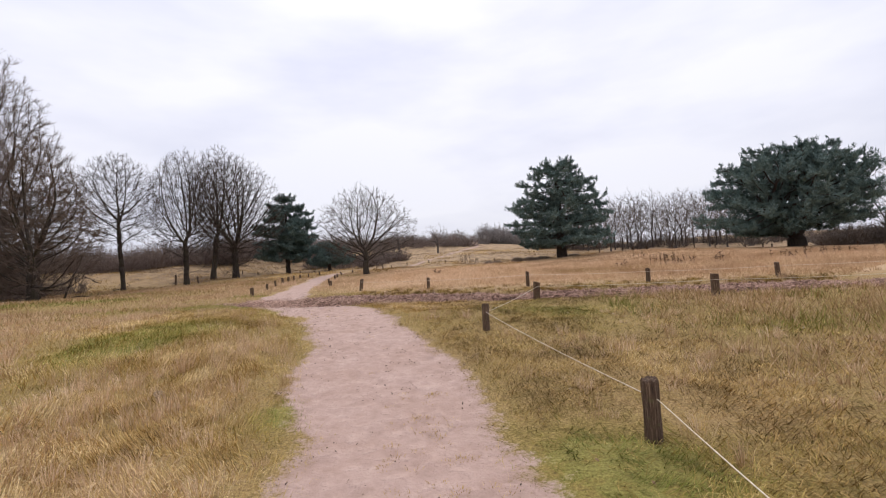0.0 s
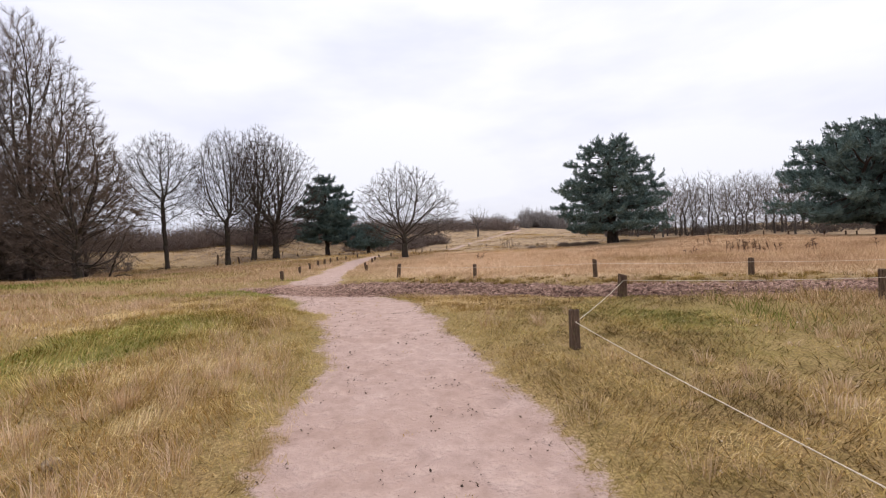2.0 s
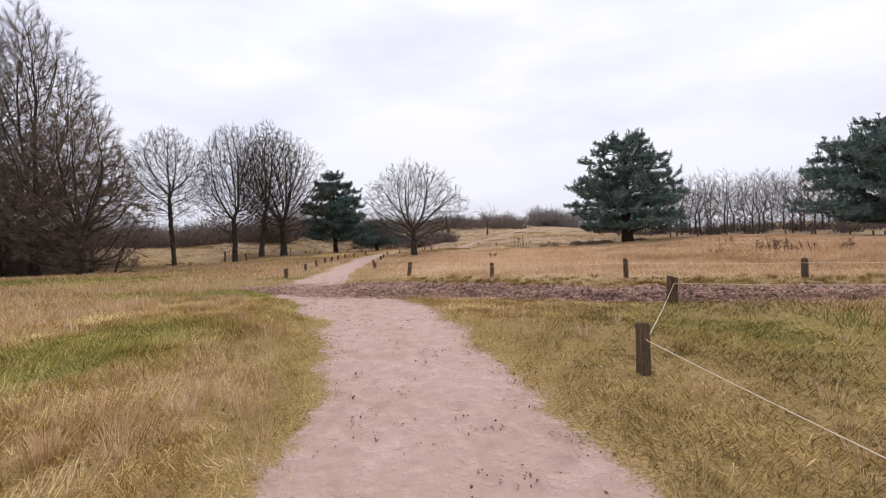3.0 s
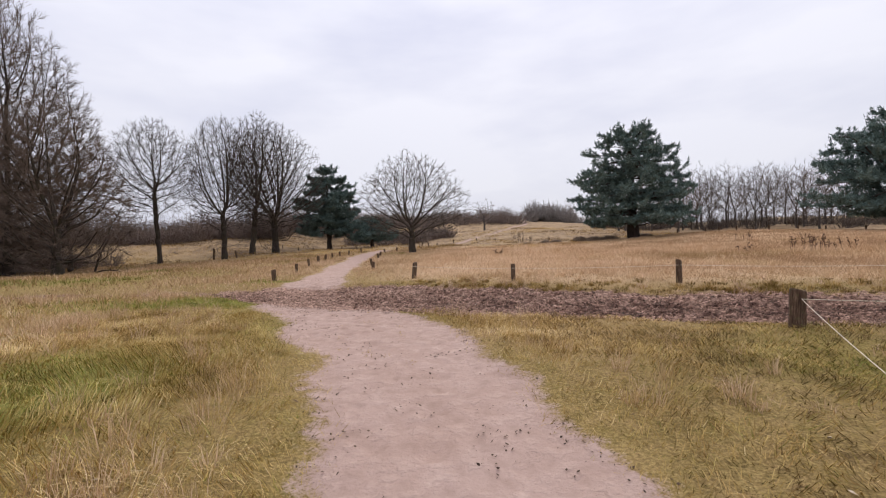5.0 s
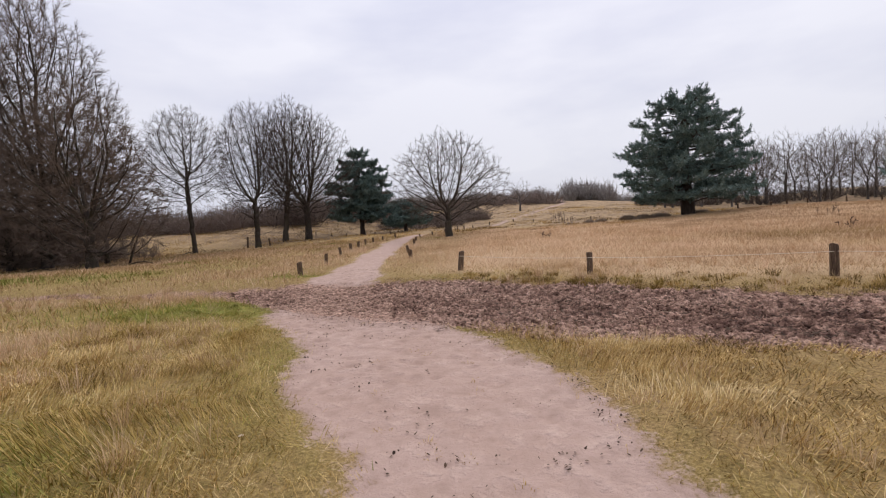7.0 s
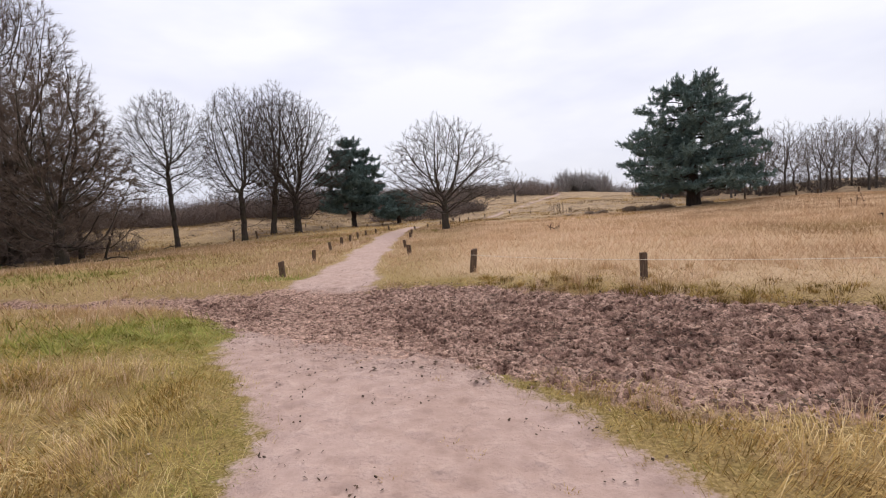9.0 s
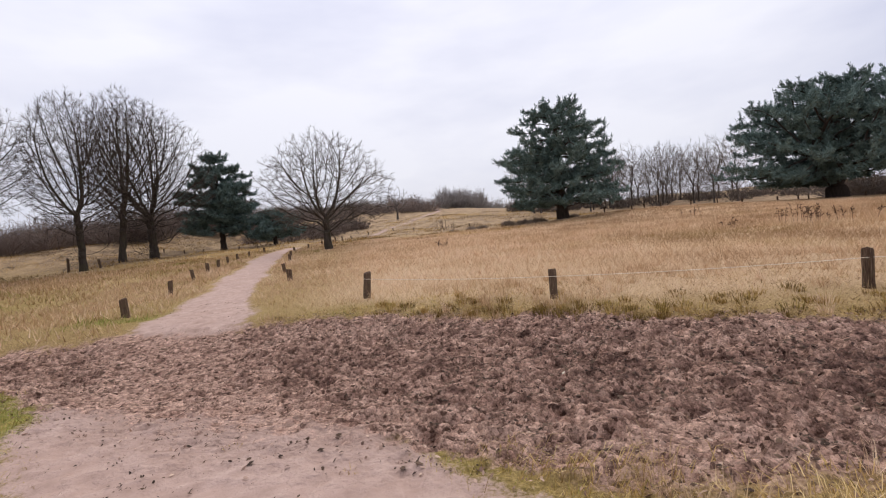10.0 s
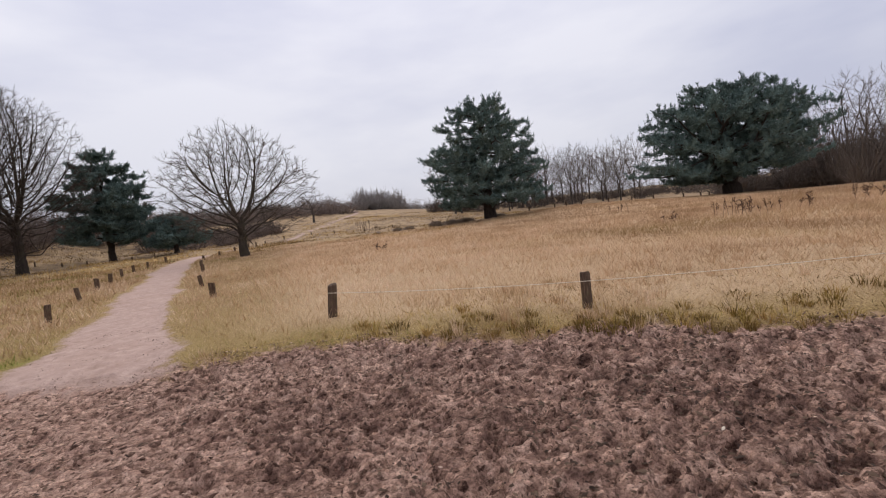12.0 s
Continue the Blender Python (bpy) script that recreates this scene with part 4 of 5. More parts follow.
def wire_mesh(pts, sag=0.03, r=0.0065, sides=5):
    """One wire from post to post, hanging a little between them."""
    line = []
    for a, b in zip(pts, pts[1:]):
        a, b = np.array(a), np.array(b)
        for k in range(8):
            f = k / 8
            line.append(a + (b - a) * f - np.array([0, 0, sag * 4 * f * (1 - f)]))
    line.append(np.array(pts[-1]))
    line = np.array(line)
    d = np.gradient(line, axis=0)
    u = np.stack([-d[:, 1], d[:, 0], 0 * d[:, 0]], 1)
    u /= np.linalg.norm(u, axis=1)[:, None] + 1e-9
    up = np.array([0, 0, 1.0])
    ang = np.arange(sides) * 2 * math.pi / sides
    ring = line[:, None, :] + r * (u[:, None, :] * np.cos(ang)[None, :, None] + up * np.sin(ang)[None, :, None])
    n = len(line)
    k = np.arange(sides)
    o = (np.arange(n - 1) * sides)[:, None]
    faces = np.stack([o + k, o + (k + 1) % sides, o + sides + (k + 1) % sides, o + sides + k], 2).reshape(-1, 4)
    return mesh_from("wire", ring.reshape(-1, 3), faces, M_WIRE, None, True)


def fence(label, spots, seed, wire=True, wide=1.0, tall=1.0, tops=None, wire_r=0.0055):
    """Posts at spots (x, y), with one wire strung along them."""
    rng = np.random.default_rng(seed)
    x0, y0 = spots[0]
    f = thing("fence", x0, y0, label, "fence", "low post and wire fences")
    o = np.array(f.location)
    tops_at = []
    for k, (x, y) in enumerate(spots):
        z = zat(x, y)
        p = under("post", POSTS[int(rng.integers(0, 7))], f)
        sc = tall * rng.uniform(0.95, 1.06)
        if tops:
            sc = (tops[k] - z) / 0.56
        p.location = (x - o[0], y - o[1], z - o[2])
        lx, ly = rng.normal() * 0.045, rng.normal() * 0.045
        p.rotation_euler = (lx, ly, rng.uniform(0, 6.28))
        p.scale = (wide * rng.uniform(0.9, 1.1), wide * rng.uniform(0.9, 1.1), sc)
        tops_at.append((x - o[0] + 0.42 * sc * ly, y - o[1] - 0.42 * sc * lx - 0.095 * wide, z - o[2] + 0.42 * sc))
    if wire:
        under("wire", wire_mesh(tops_at, r=wire_r), f, "thin pale fence wire")
    return f


fence("low fence of weathered posts with a thin pale wire", [(1.05, -1.2), (1.8, 3.95), (0.95, 8.75), (2.82, 12.75), (7.0, 11.42), (11.3, 10.0), (15.6, 8.6)], 1, tops=[0.5, 0.42, 0.73, 0.94, 0.92, 0.93, 0.93], wide=0.92, wire_r=0.0042)
fence("low fence of dark weathered posts edging tall pale grass", [(-3.62, 23.6), (-0.2, 20.6), (3.78, 18.45), (7.93, 16.98), (11.74, 15.56), (15.7, 14.1), (19.6, 12.7)], 2, wide=0.88, tops=[1.13, 1.07, 1.13, 1.02, 1.0, 1.0, 1.0])
fence("row of short weathered posts along the sandy path", [(-6.58, 30.2), (-7.48, 34.0), (-8.6, 41.4), (-9.75, 48.0), (-10.6, 54.5), (-10.2, 60.0), (-9.5, 65.5), (-8.9, 72.0)], 3, wire=False, tall=0.82)
fence("row of short weathered posts along the grassy verge", [(-9.6, 25.05), (-10.42, 29.55), (-11.5, 34.5), (-12.35, 38.7), (-12.9, 42.0), (-13.7, 46.5), (-14.2, 50.5), (-14.5, 55.0), (-14.4, 60.0)], 4, wire=False, tall=0.86)
fence("distant row of posts beneath the oaks and pine", [(-34 + 2.6 * k, 84.5 + 0.5 * math.sin(k)) for k in range(8)], 5, wire=False)
fence("distant row of posts along the far path", [(-9.0, 76), (-8.4, 80), (-7.6, 88), (-5.0, 95), (-0.6, 97), (2.8, 92), (8.0, 94), (12.5, 92)], 6, wire=False)
fence("distant row of posts across the grassy ridge", [(24.0, 65.8), (26.7, 64.3), (27.9, 63.6), (29.4, 62.7), (32.1, 61.2), (34.4, 59.9), (36.4, 58.7), (39.2, 57.1), (40.8, 56.2), (41.6, 55.8), (45.9, 53.6), (48.5, 51.7), (51.1, 50.2), (53.8, 48.9), (57, 47)], 7, wire=False)


def old_stub(x, y, h, lean, label):
    me = POSTS[3].copy()
    p = new("wooden_stub", me)
    p.location = (x, y, zat(x, y))
    p.rotation_euler = (0, lean, 0.7)
    p.scale = (1.6, 1.6, h / 0.56)
    return tagged(p, label, "post")


old_stub(-38.3, 70.5, 1.5, 0.05, "dark upright stub of wood beside an oak")
old_stub(-35.2, 71.0, 1.0, -0.1, "dark upright stub of wood under the oaks")


# ---- leaning sapling and fallen branches by the oaks ----
def dead_sapling():
    wood, fine = grow_tree(71, 2.9, 1.0, 1.1, 0.10, 2.0, lean=(0.42, 0.0), limbs=3, gap=0.6, step=0.25, twig=0.012, sprigs=2, sprig=0.5)
    t = thing("dead_sapling", -38.9, 50.2, "leaning dead sapling with a few bare twigs", "sapling")
    wood_parts(wood, M_OAK, t)
    under("crown", fine.mesh("crown", M_TWIG, 3), t)


dead_sapling()


def fallen_branch(x, y, az, length, seed):
    rng = np.random.default_rng(seed)
    t = Tubes()
    d = np.array([math.cos(az), math.sin(az), 0.0])
    p, r = np.zeros(3), 0.09
    for k in range(8):
        q = p + d * length / 8 + rng.normal(size=3) * 0.08
        xx, yy = x + q[0], y + q[1]
        q[2] = zat(xx, yy) - zat(x, y) + 0.06 + 0.25 * math.sin(k * 0.9)
        t.add(p, q, r, r * 0.86)
        r *= 0.86
        if k > 1:
            t.add(q, q + np.array([rng.normal() * 0.5, rng.normal() * 0.5, rng.uniform(0.2, 0.7)]), r * 0.5, 0.012)
        p = q
    ob = new("fallen_branch", t.mesh("fallen_branch", M_OAK, 6))
    ob.location = (x, y, zat(x, y))
    tagged(ob, "dead fallen branch lying in the grass", "branch", "fallen branches under the oaks")


fallen_branch(-36.5, 46.5, 0.3, 5.0, 1)
fallen_branch(-45.5, 45.0, 0.1, 6.0, 2)
fallen_branch(-43.0, 62.5, 0.9, 4.0, 3)


# ---- shrubs and weeds ----
def weed(x, y, h, n, seed, spread=0.5):
    rng = np.random.default_rng(seed)
    w = thing("weed_clump", x, y, "clump of dead dark brown weed stalks in grass", "weed", "dead weeds in the field")
    for _ in range(n):
        t = Tubes()
        a = np.append(rng.normal(size=2) * spread * 0.5, 0)
        a[2] = zat(x + a[0], y + a[1]) - w.location[2] - 0.05
        b = a + np.append(rng.normal(size=2) * 0.12, h * rng.uniform(0.6, 1.0))
        t.add(a, b, 0.012, 0.008)
        for _ in range(7):
            q = a + (b - a) * rng.uniform(0.45, 1.0)
            t.add(q, q + rng.normal(size=3) * 0.07 + np.array([0, 0, 0.05]), 0.006, 0.022)
        under("stalk", t.mesh("stalk", M_WEED, 4), w)


for k, (x, y, h, n, sp) in enumerate([(15.7, 31.4, 1.0, 12, 0.9), (16.9, 31.0, 0.8, 8, 0.6), (18.9, 30.4, 0.9, 5, 0.4), (23.5, 29.8, 0.8, 8, 1.4), (27.6, 33.0, 0.9, 6, 1.6), (31.6, 34.5, 0.7, 6, 1.2),
                                      (13.6, 33.0, 0.5, 4, 0.5), (0.5, 40, 0.5, 4, 0.5), (20.5, 45, 0.8, 5, 1.5), (5.6, 80, 1.9, 16, 1.0), (7.8, 82, 1.0, 10, 1.0), (34, 33, 0.9, 8, 1.5)]):
    weed(x, y, h, n, 200 + k, sp)


def heather(x, y, r, h, seed):
    rng = np.random.default_rng(seed)
    t = Tubes()
    for _ in range(260):
        a, q = rng.uniform(0, 6.28), math.sqrt(rng.uniform(0, 1))
        root = np.array([math.cos(a) * q * r * 0.7, math.sin(a) * q * r * 0.7, -0.05])
        tip = np.array([math.cos(a) * q * r, math.sin(a) * q * r, h * math.sqrt(max(0.05, 1 - q * q)) * rng.uniform(0.7, 1.05)])
        t.add(root, tip, 0.03, 0.02)
        t.add(tip, tip + rng.normal(size=3) * 0.12, 0.02, 0.008)
    ob = new("heather_clump", t.mesh("heather_clump", M_HEATHER, 3))
    ob.location = (x, y, zat(x, y))
    tagged(ob, "rounded grey-brown heather clump by the pine", "shrub", "heather near the pine")


for k, (x, y, r, h) in enumerate([(14.3, 67.5, 1.2, 0.55), (12.7, 68.5, 1.0, 0.65), (16.2, 67.8, 1.3, 0.5), (10.2, 72, 0.8, 0.4), (8.9, 73, 0.7, 0.45), (6.5, 74, 0.6, 0.3), (21.0, 68.5, 1.0, 0.3)]):
    heather(x, y, r, h, 300 + k)


# ---- grass ----
def blades(name, x, y, h, w, lean, az, tint, green, mat, label, bent):
    n = len(x)
    z = relief(x, y) - 0.01
    rng = np.random.default_rng(n)
    face = rng.uniform(0, 6.283, n)
    sx, sy = np.cos(face) * w, np.sin(face) * w
    tx, ty = np.cos(az) * lean * h, np.sin(az) * lean * h
    base = np.stack([x, y, z], 1)
    side = np.stack([sx, sy, np.zeros(n)], 1)
    tip = base + np.stack([tx, ty, h * np.sqrt(np.clip(1 - 0.6 * lean ** 2, 0.15, 1))], 1)
    if bent:
        mid = base + np.stack([tx * 0.3, ty * 0.3, 0.58 * h], 1)
        v = np.stack([base - side, base + side, mid - side * 0.75, mid + side * 0.75, tip], 1).reshape(-1, 3)
        o = (np.arange(n) * 5)[:, None, None]
        f = (o + np.array([[0, 1, 3], [0, 3, 2], [2, 3, 4]])[None]).reshape(-1, 3)
        k = 5
    else:
        v = np.stack([base - side, base + side, tip], 1).reshape(-1, 3)
        f = np.arange(n * 3).reshape(-1, 3)
        k = 3
    me = mesh_from(name, v, f, mat, {"tint": np.repeat(tint, k), "green": np.repeat(green, k)})
    return tagged(new(name, me), label, "grass", kind="stuff")


def on_turf(x, y, margin=0.0):
    sand, mud, wet, green, field, s, d = masks(x, y)
    bare = np.maximum(np.clip(s / 0.5 + 0.5, 0, 1), np.clip(d / 0.6 + 0.5 - margin, 0, 1))
    return 1 - bare, green, field


def path_gap(x, y):
    left, right = np.interp(y, PL_Y, PL_X), np.interp(y, PR_Y, PR_X)
    return np.maximum(np.maximum(left - x, x - right), 0)


def short_turf():
    rng = np.random.default_rng(101)
    n = 900000
    x, y = rng.uniform(-14, 12, n), -1.5 + 24 * rng.uniform(0, 1, n) ** 1.1
    turf, green, field = on_turf(x, y)
    keep = rng.uniform(0, 1, n) < turf * np.clip(0.04 + 0.96 * np.exp(-path_gap(x, y) / 2.6) + 0.5 * (green > 0.7), 0, 1) * 0.85
    x, y, green = x[keep], y[keep], green[keep]
    n = len(x)
    patch = fbm(x, y, 1.3, 81)
    h = (0.04 + 0.13 * patch * vnoise(x, y, 6, 84) * 1.6 * rng.uniform(0.5, 1.3, n)) * (0.6 + 0.4 * np.clip(path_gap(x, y) / 0.8, 0, 1))
    g = np.clip(green + rng.normal(size=n) * 0.25, 0, 1)
    blades("short_grass", x, y, h, 0.0034 + 0.0014 * path_gap(x, y) ** 0.6, rng.uniform(0.5, 1.4, n) + 0.3 * sstep(-1, 1.5, x), 9 * vnoise(x, y, 3.5, 85) + rng.normal(size=n) * 0.5, np.clip(0.75 * vnoise(x, y, 8, 82) + 0.5 * (fbm(x, y, 2.2, 83) - 0.4) + rng.normal(size=n) * 0.13 + 0.11 - 0.40 * sstep(-1.0, 0.8, x), 0, 1), g, M_GRASS, "short dry yellow-green grass edging the path", False)
    return n


def tussocks():
    rng = np.random.default_rng(102)
    m = 9000
    cx, cy = rng.uniform(-15, 15, m), -1.5 + 25 * rng.uniform(0, 1, m) ** 1.08
    turf, green, field = on_turf(cx, cy, 0.3)
    gap = path_gap(cx, cy)
    wish = turf * np.clip((fbm(cx, cy, 0.45, 91) - 0.40) * 5, 0.05, 1) * np.clip(gap / 0.9, 0.05, 1) * (0.25 + 0.75 * np.exp(-np.maximum(0, gap - 2) / 4)) * np.clip(1.25 - 1.5 * green, 0.02, 1) * (1 - 0.97 * np.exp(-((cx - 1.2) / 4.8) ** 2 - ((cy - 12.3) / 2.6) ** 2))
    keep = rng.uniform(0, 1, m) < wish
    cx, cy, gap = cx[keep], cy[keep], gap[keep]
    per = 36
    k = len(cx)
    r = np.repeat(rng.uniform(0.05, 0.20, k), per)
    a = rng.uniform(0, 6.28, k * per)
    q = np.sqrt(rng.uniform(0, 1, k * per)) * r
    x, y = np.repeat(cx, per) + np.cos(a) * q, np.repeat(cy, per) + np.sin(a) * q
    h = np.repeat(rng.uniform(0.12, 0.34, k) * (1 - 0.3 * sstep(-1, 1.5, cx)), per) * rng.uniform(0.5, 1.15, k * per)
    wind = np.repeat(rng.normal(size=k) * 0.5, per)
    tint = np.clip(np.repeat(rng.uniform(0.25, 0.8, k), per) + rng.normal(size=k * per) * 0.16, 0, 1)
    turf, green, field = on_turf(x, y)
    blades("grass_tussocks", x, y, h, 0.0014 + 0.0006 * np.repeat(gap, per) ** 0.7, np.clip(np.abs(rng.normal(size=k * per)) * 0.45 + 0.15, 0, 1.1), a + wind, tint, np.clip(green * 0.4 + 0.05 + np.repeat(rng.normal(size=k) * 0.2, per), 0, 0.7), M_TALL, "tussocks of long dry straw-coloured grass", True)
    return k * per


def tall_field():
    rng = np.random.default_rng(103)
    n = 640000
    x, y = rng.uniform(-14, 50, n), 12 + 54 * rng.uniform(0, 1, n) ** 1.6
    far = np.interp(x, MF_X, MF_Y)
    sand, mud, wet, green, field, s, d = masks(x, y)
    verge = 0.55 * sstep(0.1, 1.6, y - far) + 0.45 * sstep(2.2, 5.0, y - far)
    keep = (y > far + 0.15) & (s < -0.15) & (rng.uniform(0, 1, n) < 0.35 + 0.65 * fbm(x, y, 0.5, 95)) & (x < 10 + (y - 12) * 1.3)
    x, y, green, verge = x[keep], y[keep], green[keep], verge[keep]
    n = len(x)
    side = sstep(-4, -7, x)
    h = (0.10 + 0.34 * verge * (0.35 + 0.65 * fbm(x, y, 0.3, 97))) * rng.uniform(0.5, 1.2, n) * (1 - 0.35 * side) * (1 - 0.45 * sstep(38, 50, y))
    dist = np.hypot(x + 3, y - 13)
    blades("tall_grass", x, y, h, 0.0016 + 0.00036 * dist, rng.uniform(0.35, 1.15, n), rng.uniform(0, 6.283, n), np.clip(0.46 - 0.12 * side - 0.24 * sstep(3, 11, x) + 0.10 * rng.beta(2, 2, n) + 0.8 * (fbm(x, y, 0.35, 98) - 0.5) + 0.5 * (fbm(x, y, 1.4, 90) - 0.5), 0, 1), np.clip(green * 0.9 + 0.75 * (1 - verge) - 0.12 + 1.6 * np.clip(fbm(x, y, 0.22, 94) - 0.55, 0, 1) * sstep(-2, 5, x) + rng.normal(size=n) * 0.15, 0, 1), M_TALL, "tall pale pinkish-tan hair grass covering the field", False)
    return n


def meadow():
    rng = np.random.default_rng(104)
    n = 150000
    x, y = rng.uniform(-55, -8, n), 3 + 62 * rng.uniform(0, 1, n) ** 1.4
    sand, mud, wet, green, field, s, d = masks(x, y)
    keep = (s < -0.3) & (d < -0.1) & (x > -14 - y * 0.9) & (rng.uniform(0, 1, n) < fbm(x, y, 0.4, 96) * 1.2)
    x, y, green = x[keep], y[keep], green[keep]
    x2, y2 = rng.uniform(4, 30, 90000), rng.uniform(1, 13, 90000)
    keep = (y2 < np.interp(x2, MN_X, MN_Y) - 0.2) & (rng.uniform(0, 1, 90000) < fbm(x2, y2, 0.4, 96) * 1.2)
    x, y = np.concatenate([x, x2[keep]]), np.concatenate([y, y2[keep]])
    sand, mud, wet, green, field, s, d = masks(x, y)
    n = len(x)
    h = (0.10 + 0.30 * fbm(x, y, 0.5, 99)) * rng.uniform(0.5, 1.2, n)
    dist = np.hypot(x + 2, y - 6)
    blades("meadow_grass", x, y, h, 0.003 + 0.0006 * dist, rng.uniform(0.2, 0.9, n), rng.uniform(0, 6.28, n), np.clip(rng.beta(2, 2, n) - 0.28 * sstep(-9, -16, x) - 0.3 * sstep(1, 3, x), 0, 1), np.clip(green + rng.normal(size=n) * 0.2 + 0.22 + 1.2 * (fbm(x, y, 0.25, 93) - 0.5), 0, 1), M_TALL, "mixed dry and green meadow grass", False)
    return n


def path_tufts():
    """Thin dry tufts left standing in the middle of the path."""
    rng = np.random.default_rng(108)
    k, per = 46, 16
    cx, cy = rng.normal(size=k) * 0.22 - 0.12, rng.uniform(3.0, 5.6, k)
    more = rng.uniform(6, 17, 24)
    cx = np.concatenate([cx, np.interp(more, PL_Y, PL_X) * 0.5 + np.interp(more, PR_Y, PR_X) * 0.5 + rng.normal(size=24) * 0.7])
    cy = np.concatenate([cy, more])
    k = len(cx)
    a = rng.uniform(0, 6.28, k * per)
    q = np.sqrt(rng.uniform(0, 1, k * per)) * 0.07
    x, y = np.repeat(cx, per) + np.cos(a) * q, np.repeat(cy, per) + np.sin(a) * q
    blades("path_tufts", x, y, rng.uniform(0.02, 0.05, k * per), 0.0025 + 0 * x, rng.uniform(0.5, 1.1, k * per), a, np.clip(rng.beta(2, 2, k * per), 0, 1), 0.2 + 0 * x, M_GRASS, "thin dry tufts in the middle of the sandy path", True)


def verge_tussocks():
    """Low dark tufts on the bank above the mud."""
    rng = np.random.default_rng(107)
    k, per = 260, 46
    cx = rng.uniform(-3.5, 13, k)
    cy = np.interp(cx, MF_X, MF_Y) + np.abs(rng.normal(size=k)) * 0.55 - 0.05
    a = rng.uniform(0, 6.28, k * per)
    q = np.sqrt(rng.uniform(0, 1, k * per)) * np.repeat(rng.uniform(0.06, 0.17, k), per)
    x, y = np.repeat(cx, per) + np.cos(a) * q, np.repeat(cy, per) + np.sin(a) * q
    h = np.repeat(rng.uniform(0.06, 0.16, k), per) * rng.uniform(0.5, 1.15, k * per)
    tint = np.clip(np.repeat(rng.uniform(0.02, 0.5, k), per) + rng.normal(size=k * per) * 0.12, 0, 1)
    blades("verge_tufts", x, y, h, 0.005 + 0 * x, rng.uniform(0.2, 1.0, k * per), a, tint, np.clip(np.repeat(rng.uniform(0.0, 0.45, k), per), 0, 1), M_GRASS, "low dark olive tufts on the bank above the mud", True)


def matted_grass():
    """Long grass that lies over in swathes beside the path."""
    rng = np.random.default_rng(109)
    n = 340000
    x, y = rng.uniform(-9, 9, n), -0.5 + 17 * rng.uniform(0, 1, n) ** 1.15
    turf, green, field = on_turf(x, y, 0.2)
    gap = path_gap(x, y)
    keep = rng.uniform(0, 1, n) < turf * np.clip(gap / 0.7, 0.1, 1) * np.exp(-np.maximum(0, gap - 2.5) / 3) * np.clip((fbm(x, y, 0.9, 111) - 0.36) * 5, 0.10, 1) * 0.9
    x, y, green, gap = x[keep], y[keep], green[keep], gap[keep]
    n = len(x)
    h = (0.07 + 0.20 * fbm(x, y, 1.1, 112) * (1 - 0.72 * sstep(-1, 1.5, x))) * rng.uniform(0.6, 1.2, n)
    az = 10 * fbm(x, y, 0.9, 113, 2) + rng.normal(size=n) * (0.6 + 0.7 * sstep(-1, 1.5, x))
    tint = np.clip(0.64 - 0.38 * sstep(-1, 1.5, x) + 1.5 * (fbm(x, y, 1.8, 114) - 0.5) + rng.normal(size=n) * 0.22, 0, 1)
    blades("matted_grass", x, y, h, 0.0019 + 0.0007 * gap ** 0.7, rng.uniform(0.75, 1.4, n) + 0.6 * sstep(-1, 1.5, x), az, tint, np.clip(green * 0.7 + rng.normal(size=n) * 0.22, 0, 1), M_GRASS, "long dry grass lying over in matted swathes", True)


def heath_tufts():
    """Low straw and heather tufts over the far uneven heath."""
    rng = np.random.default_rng(110)
    n = 90000
    x, y = rng.uniform(-80, 40, n), rng.uniform(57, 135, n)
    sand, mud, wet, green, field, s, d = masks(x, y)
    keep = (s < -0.2) & ((x < 12) | (y > 72)) & (x > -0.95 * y) & (rng.uniform(0, 1, n) < np.clip((fbm(x, y, 0.22, 121) - 0.40) * 5, 0.05, 1))
    x, y = x[keep], y[keep]
    n = len(x)
    h = (0.14 + 0.34 * fbm(x, y, 0.5, 122)) * rng.uniform(0.6, 1.2, n)
    blades("heath_tufts", x, y, h, 0.035 + 0 * x, rng.uniform(0.2, 1.1, n), rng.uniform(0, 6.28, n), np.clip(0.30 + 1.9 * (fbm(x, y, 0.16, 123) - 0.5) + rng.normal(size=n) * 0.12, 0, 1), 0 * x, M_GRASS, "low straw and brown heather tufts on the far heath", False)


matted_grass(), heath_tufts()
short_turf(), tussocks(), tall_field(), meadow(), verge_tussocks(), path_tufts()


# ---- litter ----
def flakes(name, x, y, size, tint, mat, label, flat):
    n = len(x)
    rng = np.random.default_rng(n + 7)
    z = relief(x, y) + 0.012
    a = rng.uniform(0, 6.28, n)
    tx, ty = rng.normal(size=n) * flat, rng.normal(size=n) * flat
    top = np.stack([x, y, z + size * 0.35], 1)
    ring = []
    for k in range(6):
        b = a + k * math.pi / 3
        r = size * rng.uniform(0.65, 1.1, n) * np.where(k % 3 == 0, 1.0, 0.6)
        dx, dy = np.cos(b) * r, np.sin(b) * r
        ring.append(np.stack([x + dx, y + dy, z + dx * tx + dy * ty], 1))
    vv = np.stack(ring + [top], 1).reshape(-1, 3)
    o = (np.arange(n) * 7)[:, None, None]
    f = (o + np.array([[k, (k + 1) % 6, 6] for k in range(6)])[None]).reshape(-1, 3)
    me = mesh_from(name, vv, f, mat, {"tint": np.repeat(tint, 7)})
    return tagged(new(name, me), label, "litter", kind="stuff")


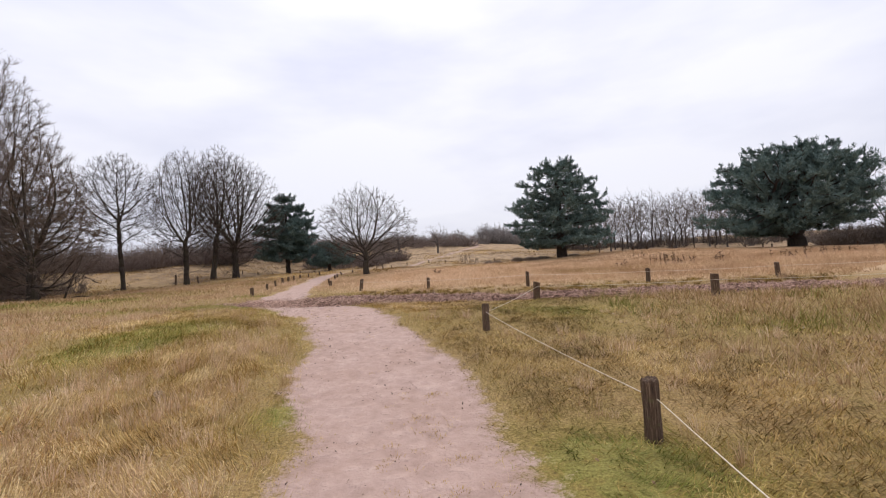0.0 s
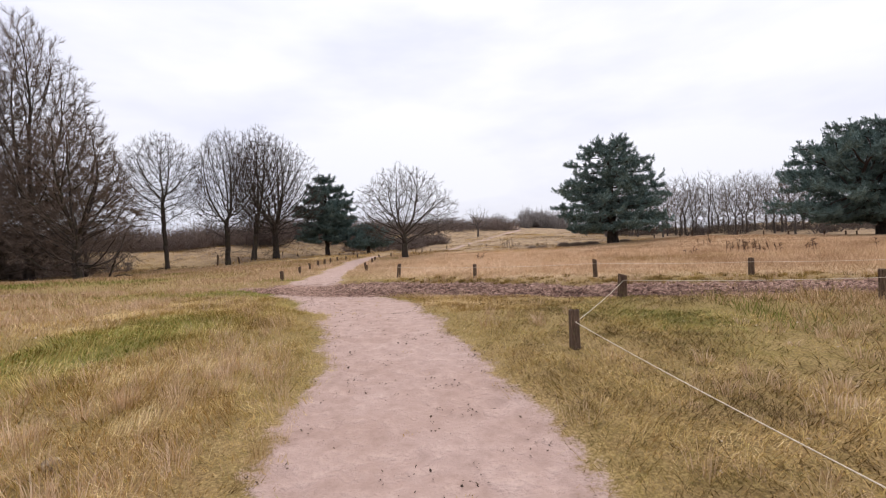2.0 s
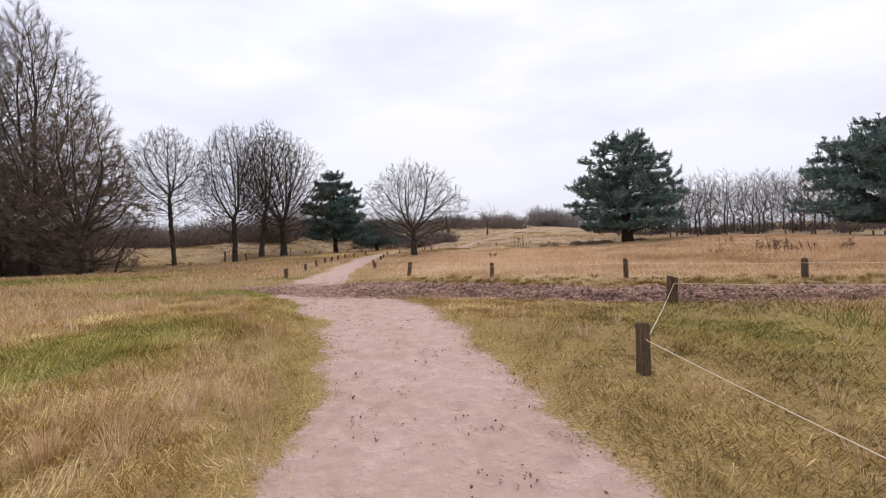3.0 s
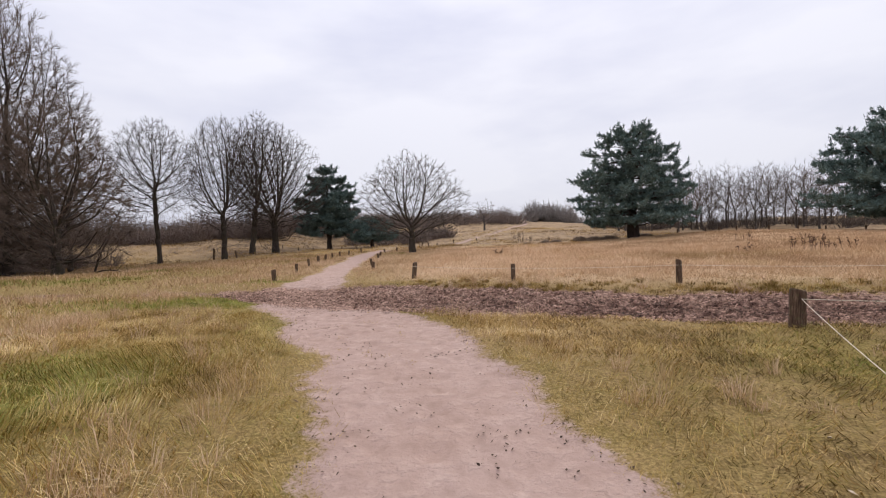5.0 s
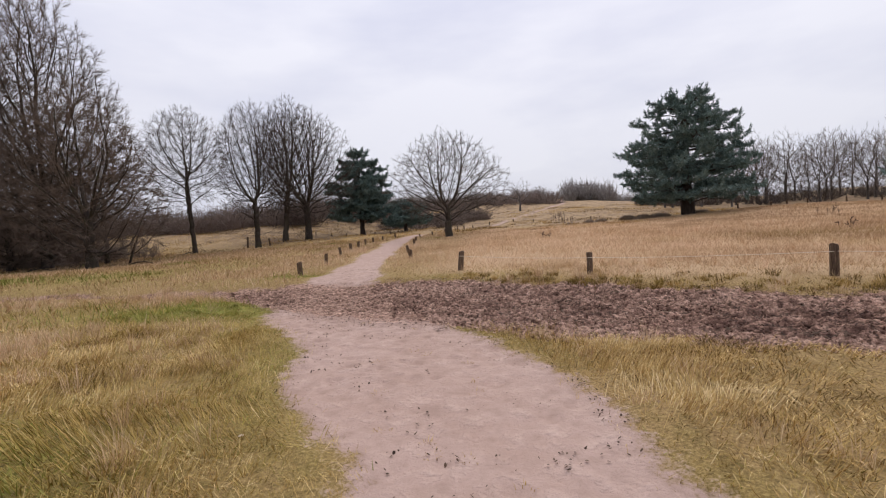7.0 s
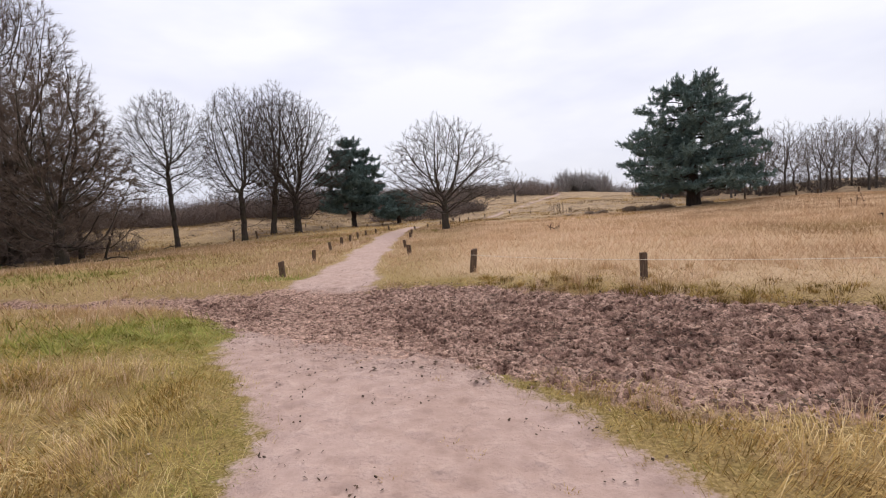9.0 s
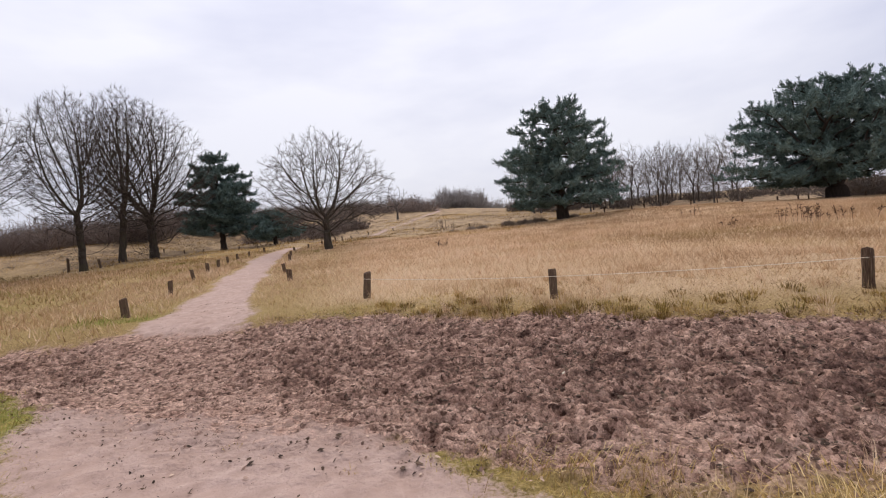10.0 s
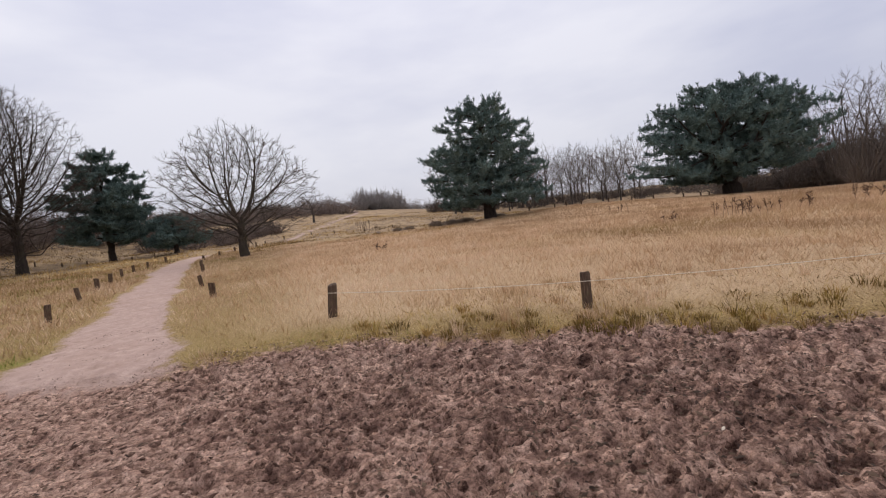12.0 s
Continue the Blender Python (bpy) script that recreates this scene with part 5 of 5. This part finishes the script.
def litter():
    rng = np.random.default_rng(105)
    n = 7000
    x, y = rng.uniform(-9, 8, n), rng.uniform(1, 26, n)
    sand, mud, wet, green, field, s, d = masks(x, y)
    leaf = (sand < 0.5) & (rng.uniform(0, 1, n) < np.where(d > 0, 0.012, 0.10))
    flakes("fallen_leaves", x[leaf], y[leaf], rng.uniform(0.012, 0.032, leaf.sum()), np.clip(rng.beta(2, 1.6, leaf.sum()), 0, 1), M_LEAF, "scattered pale dry fallen leaves", 0.35)
    edge = np.exp(-((s - 0.12) / 0.28) ** 2)
    crumb = (np.maximum(sand, 0) > 0.4) & (rng.uniform(0, 1, n) < 0.35 * fbm(x, y, 1.2, 55) ** 2 * 3 + 0.55 * edge * (fbm(x, y, 0.8, 57) > 0.5))
    cx, cy = np.repeat(x[crumb], 5), np.repeat(y[crumb], 5)
    cx, cy = cx + rng.normal(size=len(cx)) * 0.06, cy + rng.normal(size=len(cy)) * 0.06
    flakes("path_litter", cx, cy, rng.uniform(0.005, 0.018, len(cx)), rng.uniform(0, 1, len(cx)), M_LITTER_PITS, "dark crumbs of litter trodden into the sand", 0.5)


litter()


def mud_crumbs():
    """Clods, straw and crumbs trodden into the mud."""
    rng = np.random.default_rng(106)
    n = 100000
    x, y = rng.uniform(-10, 10, n), rng.uniform(12.8, 22.5, n)
    sand, mud, wet, green, field, s, d = masks(x, y)
    keep = (d > -0.3) & (rng.uniform(0, 1, n) < (0.25 + 0.75 * sstep(0.35, 0.6, fbm(x, y, 2.5, 58))) * np.exp(-np.hypot(np.maximum(0, np.abs(x + 0.5) - 6), 0) / 4) * (1 - 0.85 * sand))
    x, y, wet = x[keep], y[keep], wet[keep]
    n = len(x)
    size = 0.006 + 0.022 * rng.uniform(0, 1, n) ** 2.5
    tint = np.clip(0.52 - 0.28 * wet + rng.normal(size=n) * 0.27, 0.0, 0.9)
    flakes("mud_crumbs", x, y, size, tint, M_CLOD, "crumbs and clods of churned mud", 0.55)


mud_crumbs()


def pit_shade_flakes():
    """Dark flattened flakes added on the mud as the shade of hoof pits."""
    rng = np.random.default_rng(115)
    n = 60000
    x, y = rng.uniform(-9, 10, n), rng.uniform(12.8, 22, n)
    sand, mud, wet, green, field, s, d = masks(x, y)
    keep = (d > -0.1) & (rng.uniform(0, 1, n) < 0.55 * sstep(0.46, 0.66, fbm(x, y, 1.9, 59)) * np.clip(0.3 + wet, 0, 1) * (1 - 0.6 * sand))
    x, y = x[keep], y[keep]
    n = len(x)
    flakes("pit_shade_flakes", x, y, 0.010 + 0.034 * rng.uniform(0, 1, n) ** 2, rng.uniform(0, 1, n), M_LITTER_PITS, "dark flat flakes standing in for shaded pits in the mud", 0.2)


pit_shade_flakes()


def stone():
    bm = bmesh.new()
    bmesh.ops.create_icosphere(bm, subdivisions=3, radius=0.062)
    for v in bm.verts:
        n = noise.noise(v.co * 14)
        v.co *= 1 + 0.22 * n
        v.co.z *= 0.75
    for f in bm.faces:
        f.smooth = True
    me = bpy.data.meshes.new("stone")
    bm.to_mesh(me)
    bm.free()
    me.materials.append(make_plain("pale_stone", (0.09, 0.06, 0.04), (0.55, 0.43, 0.30), 22))
    ob = new("stone", me)
    ob.location = (-3.52, 6.0, zat(-3.52, 6.0) + 0.04)
    tagged(ob, "pale lumpy stone lying in dry grass", "stone")


stone()
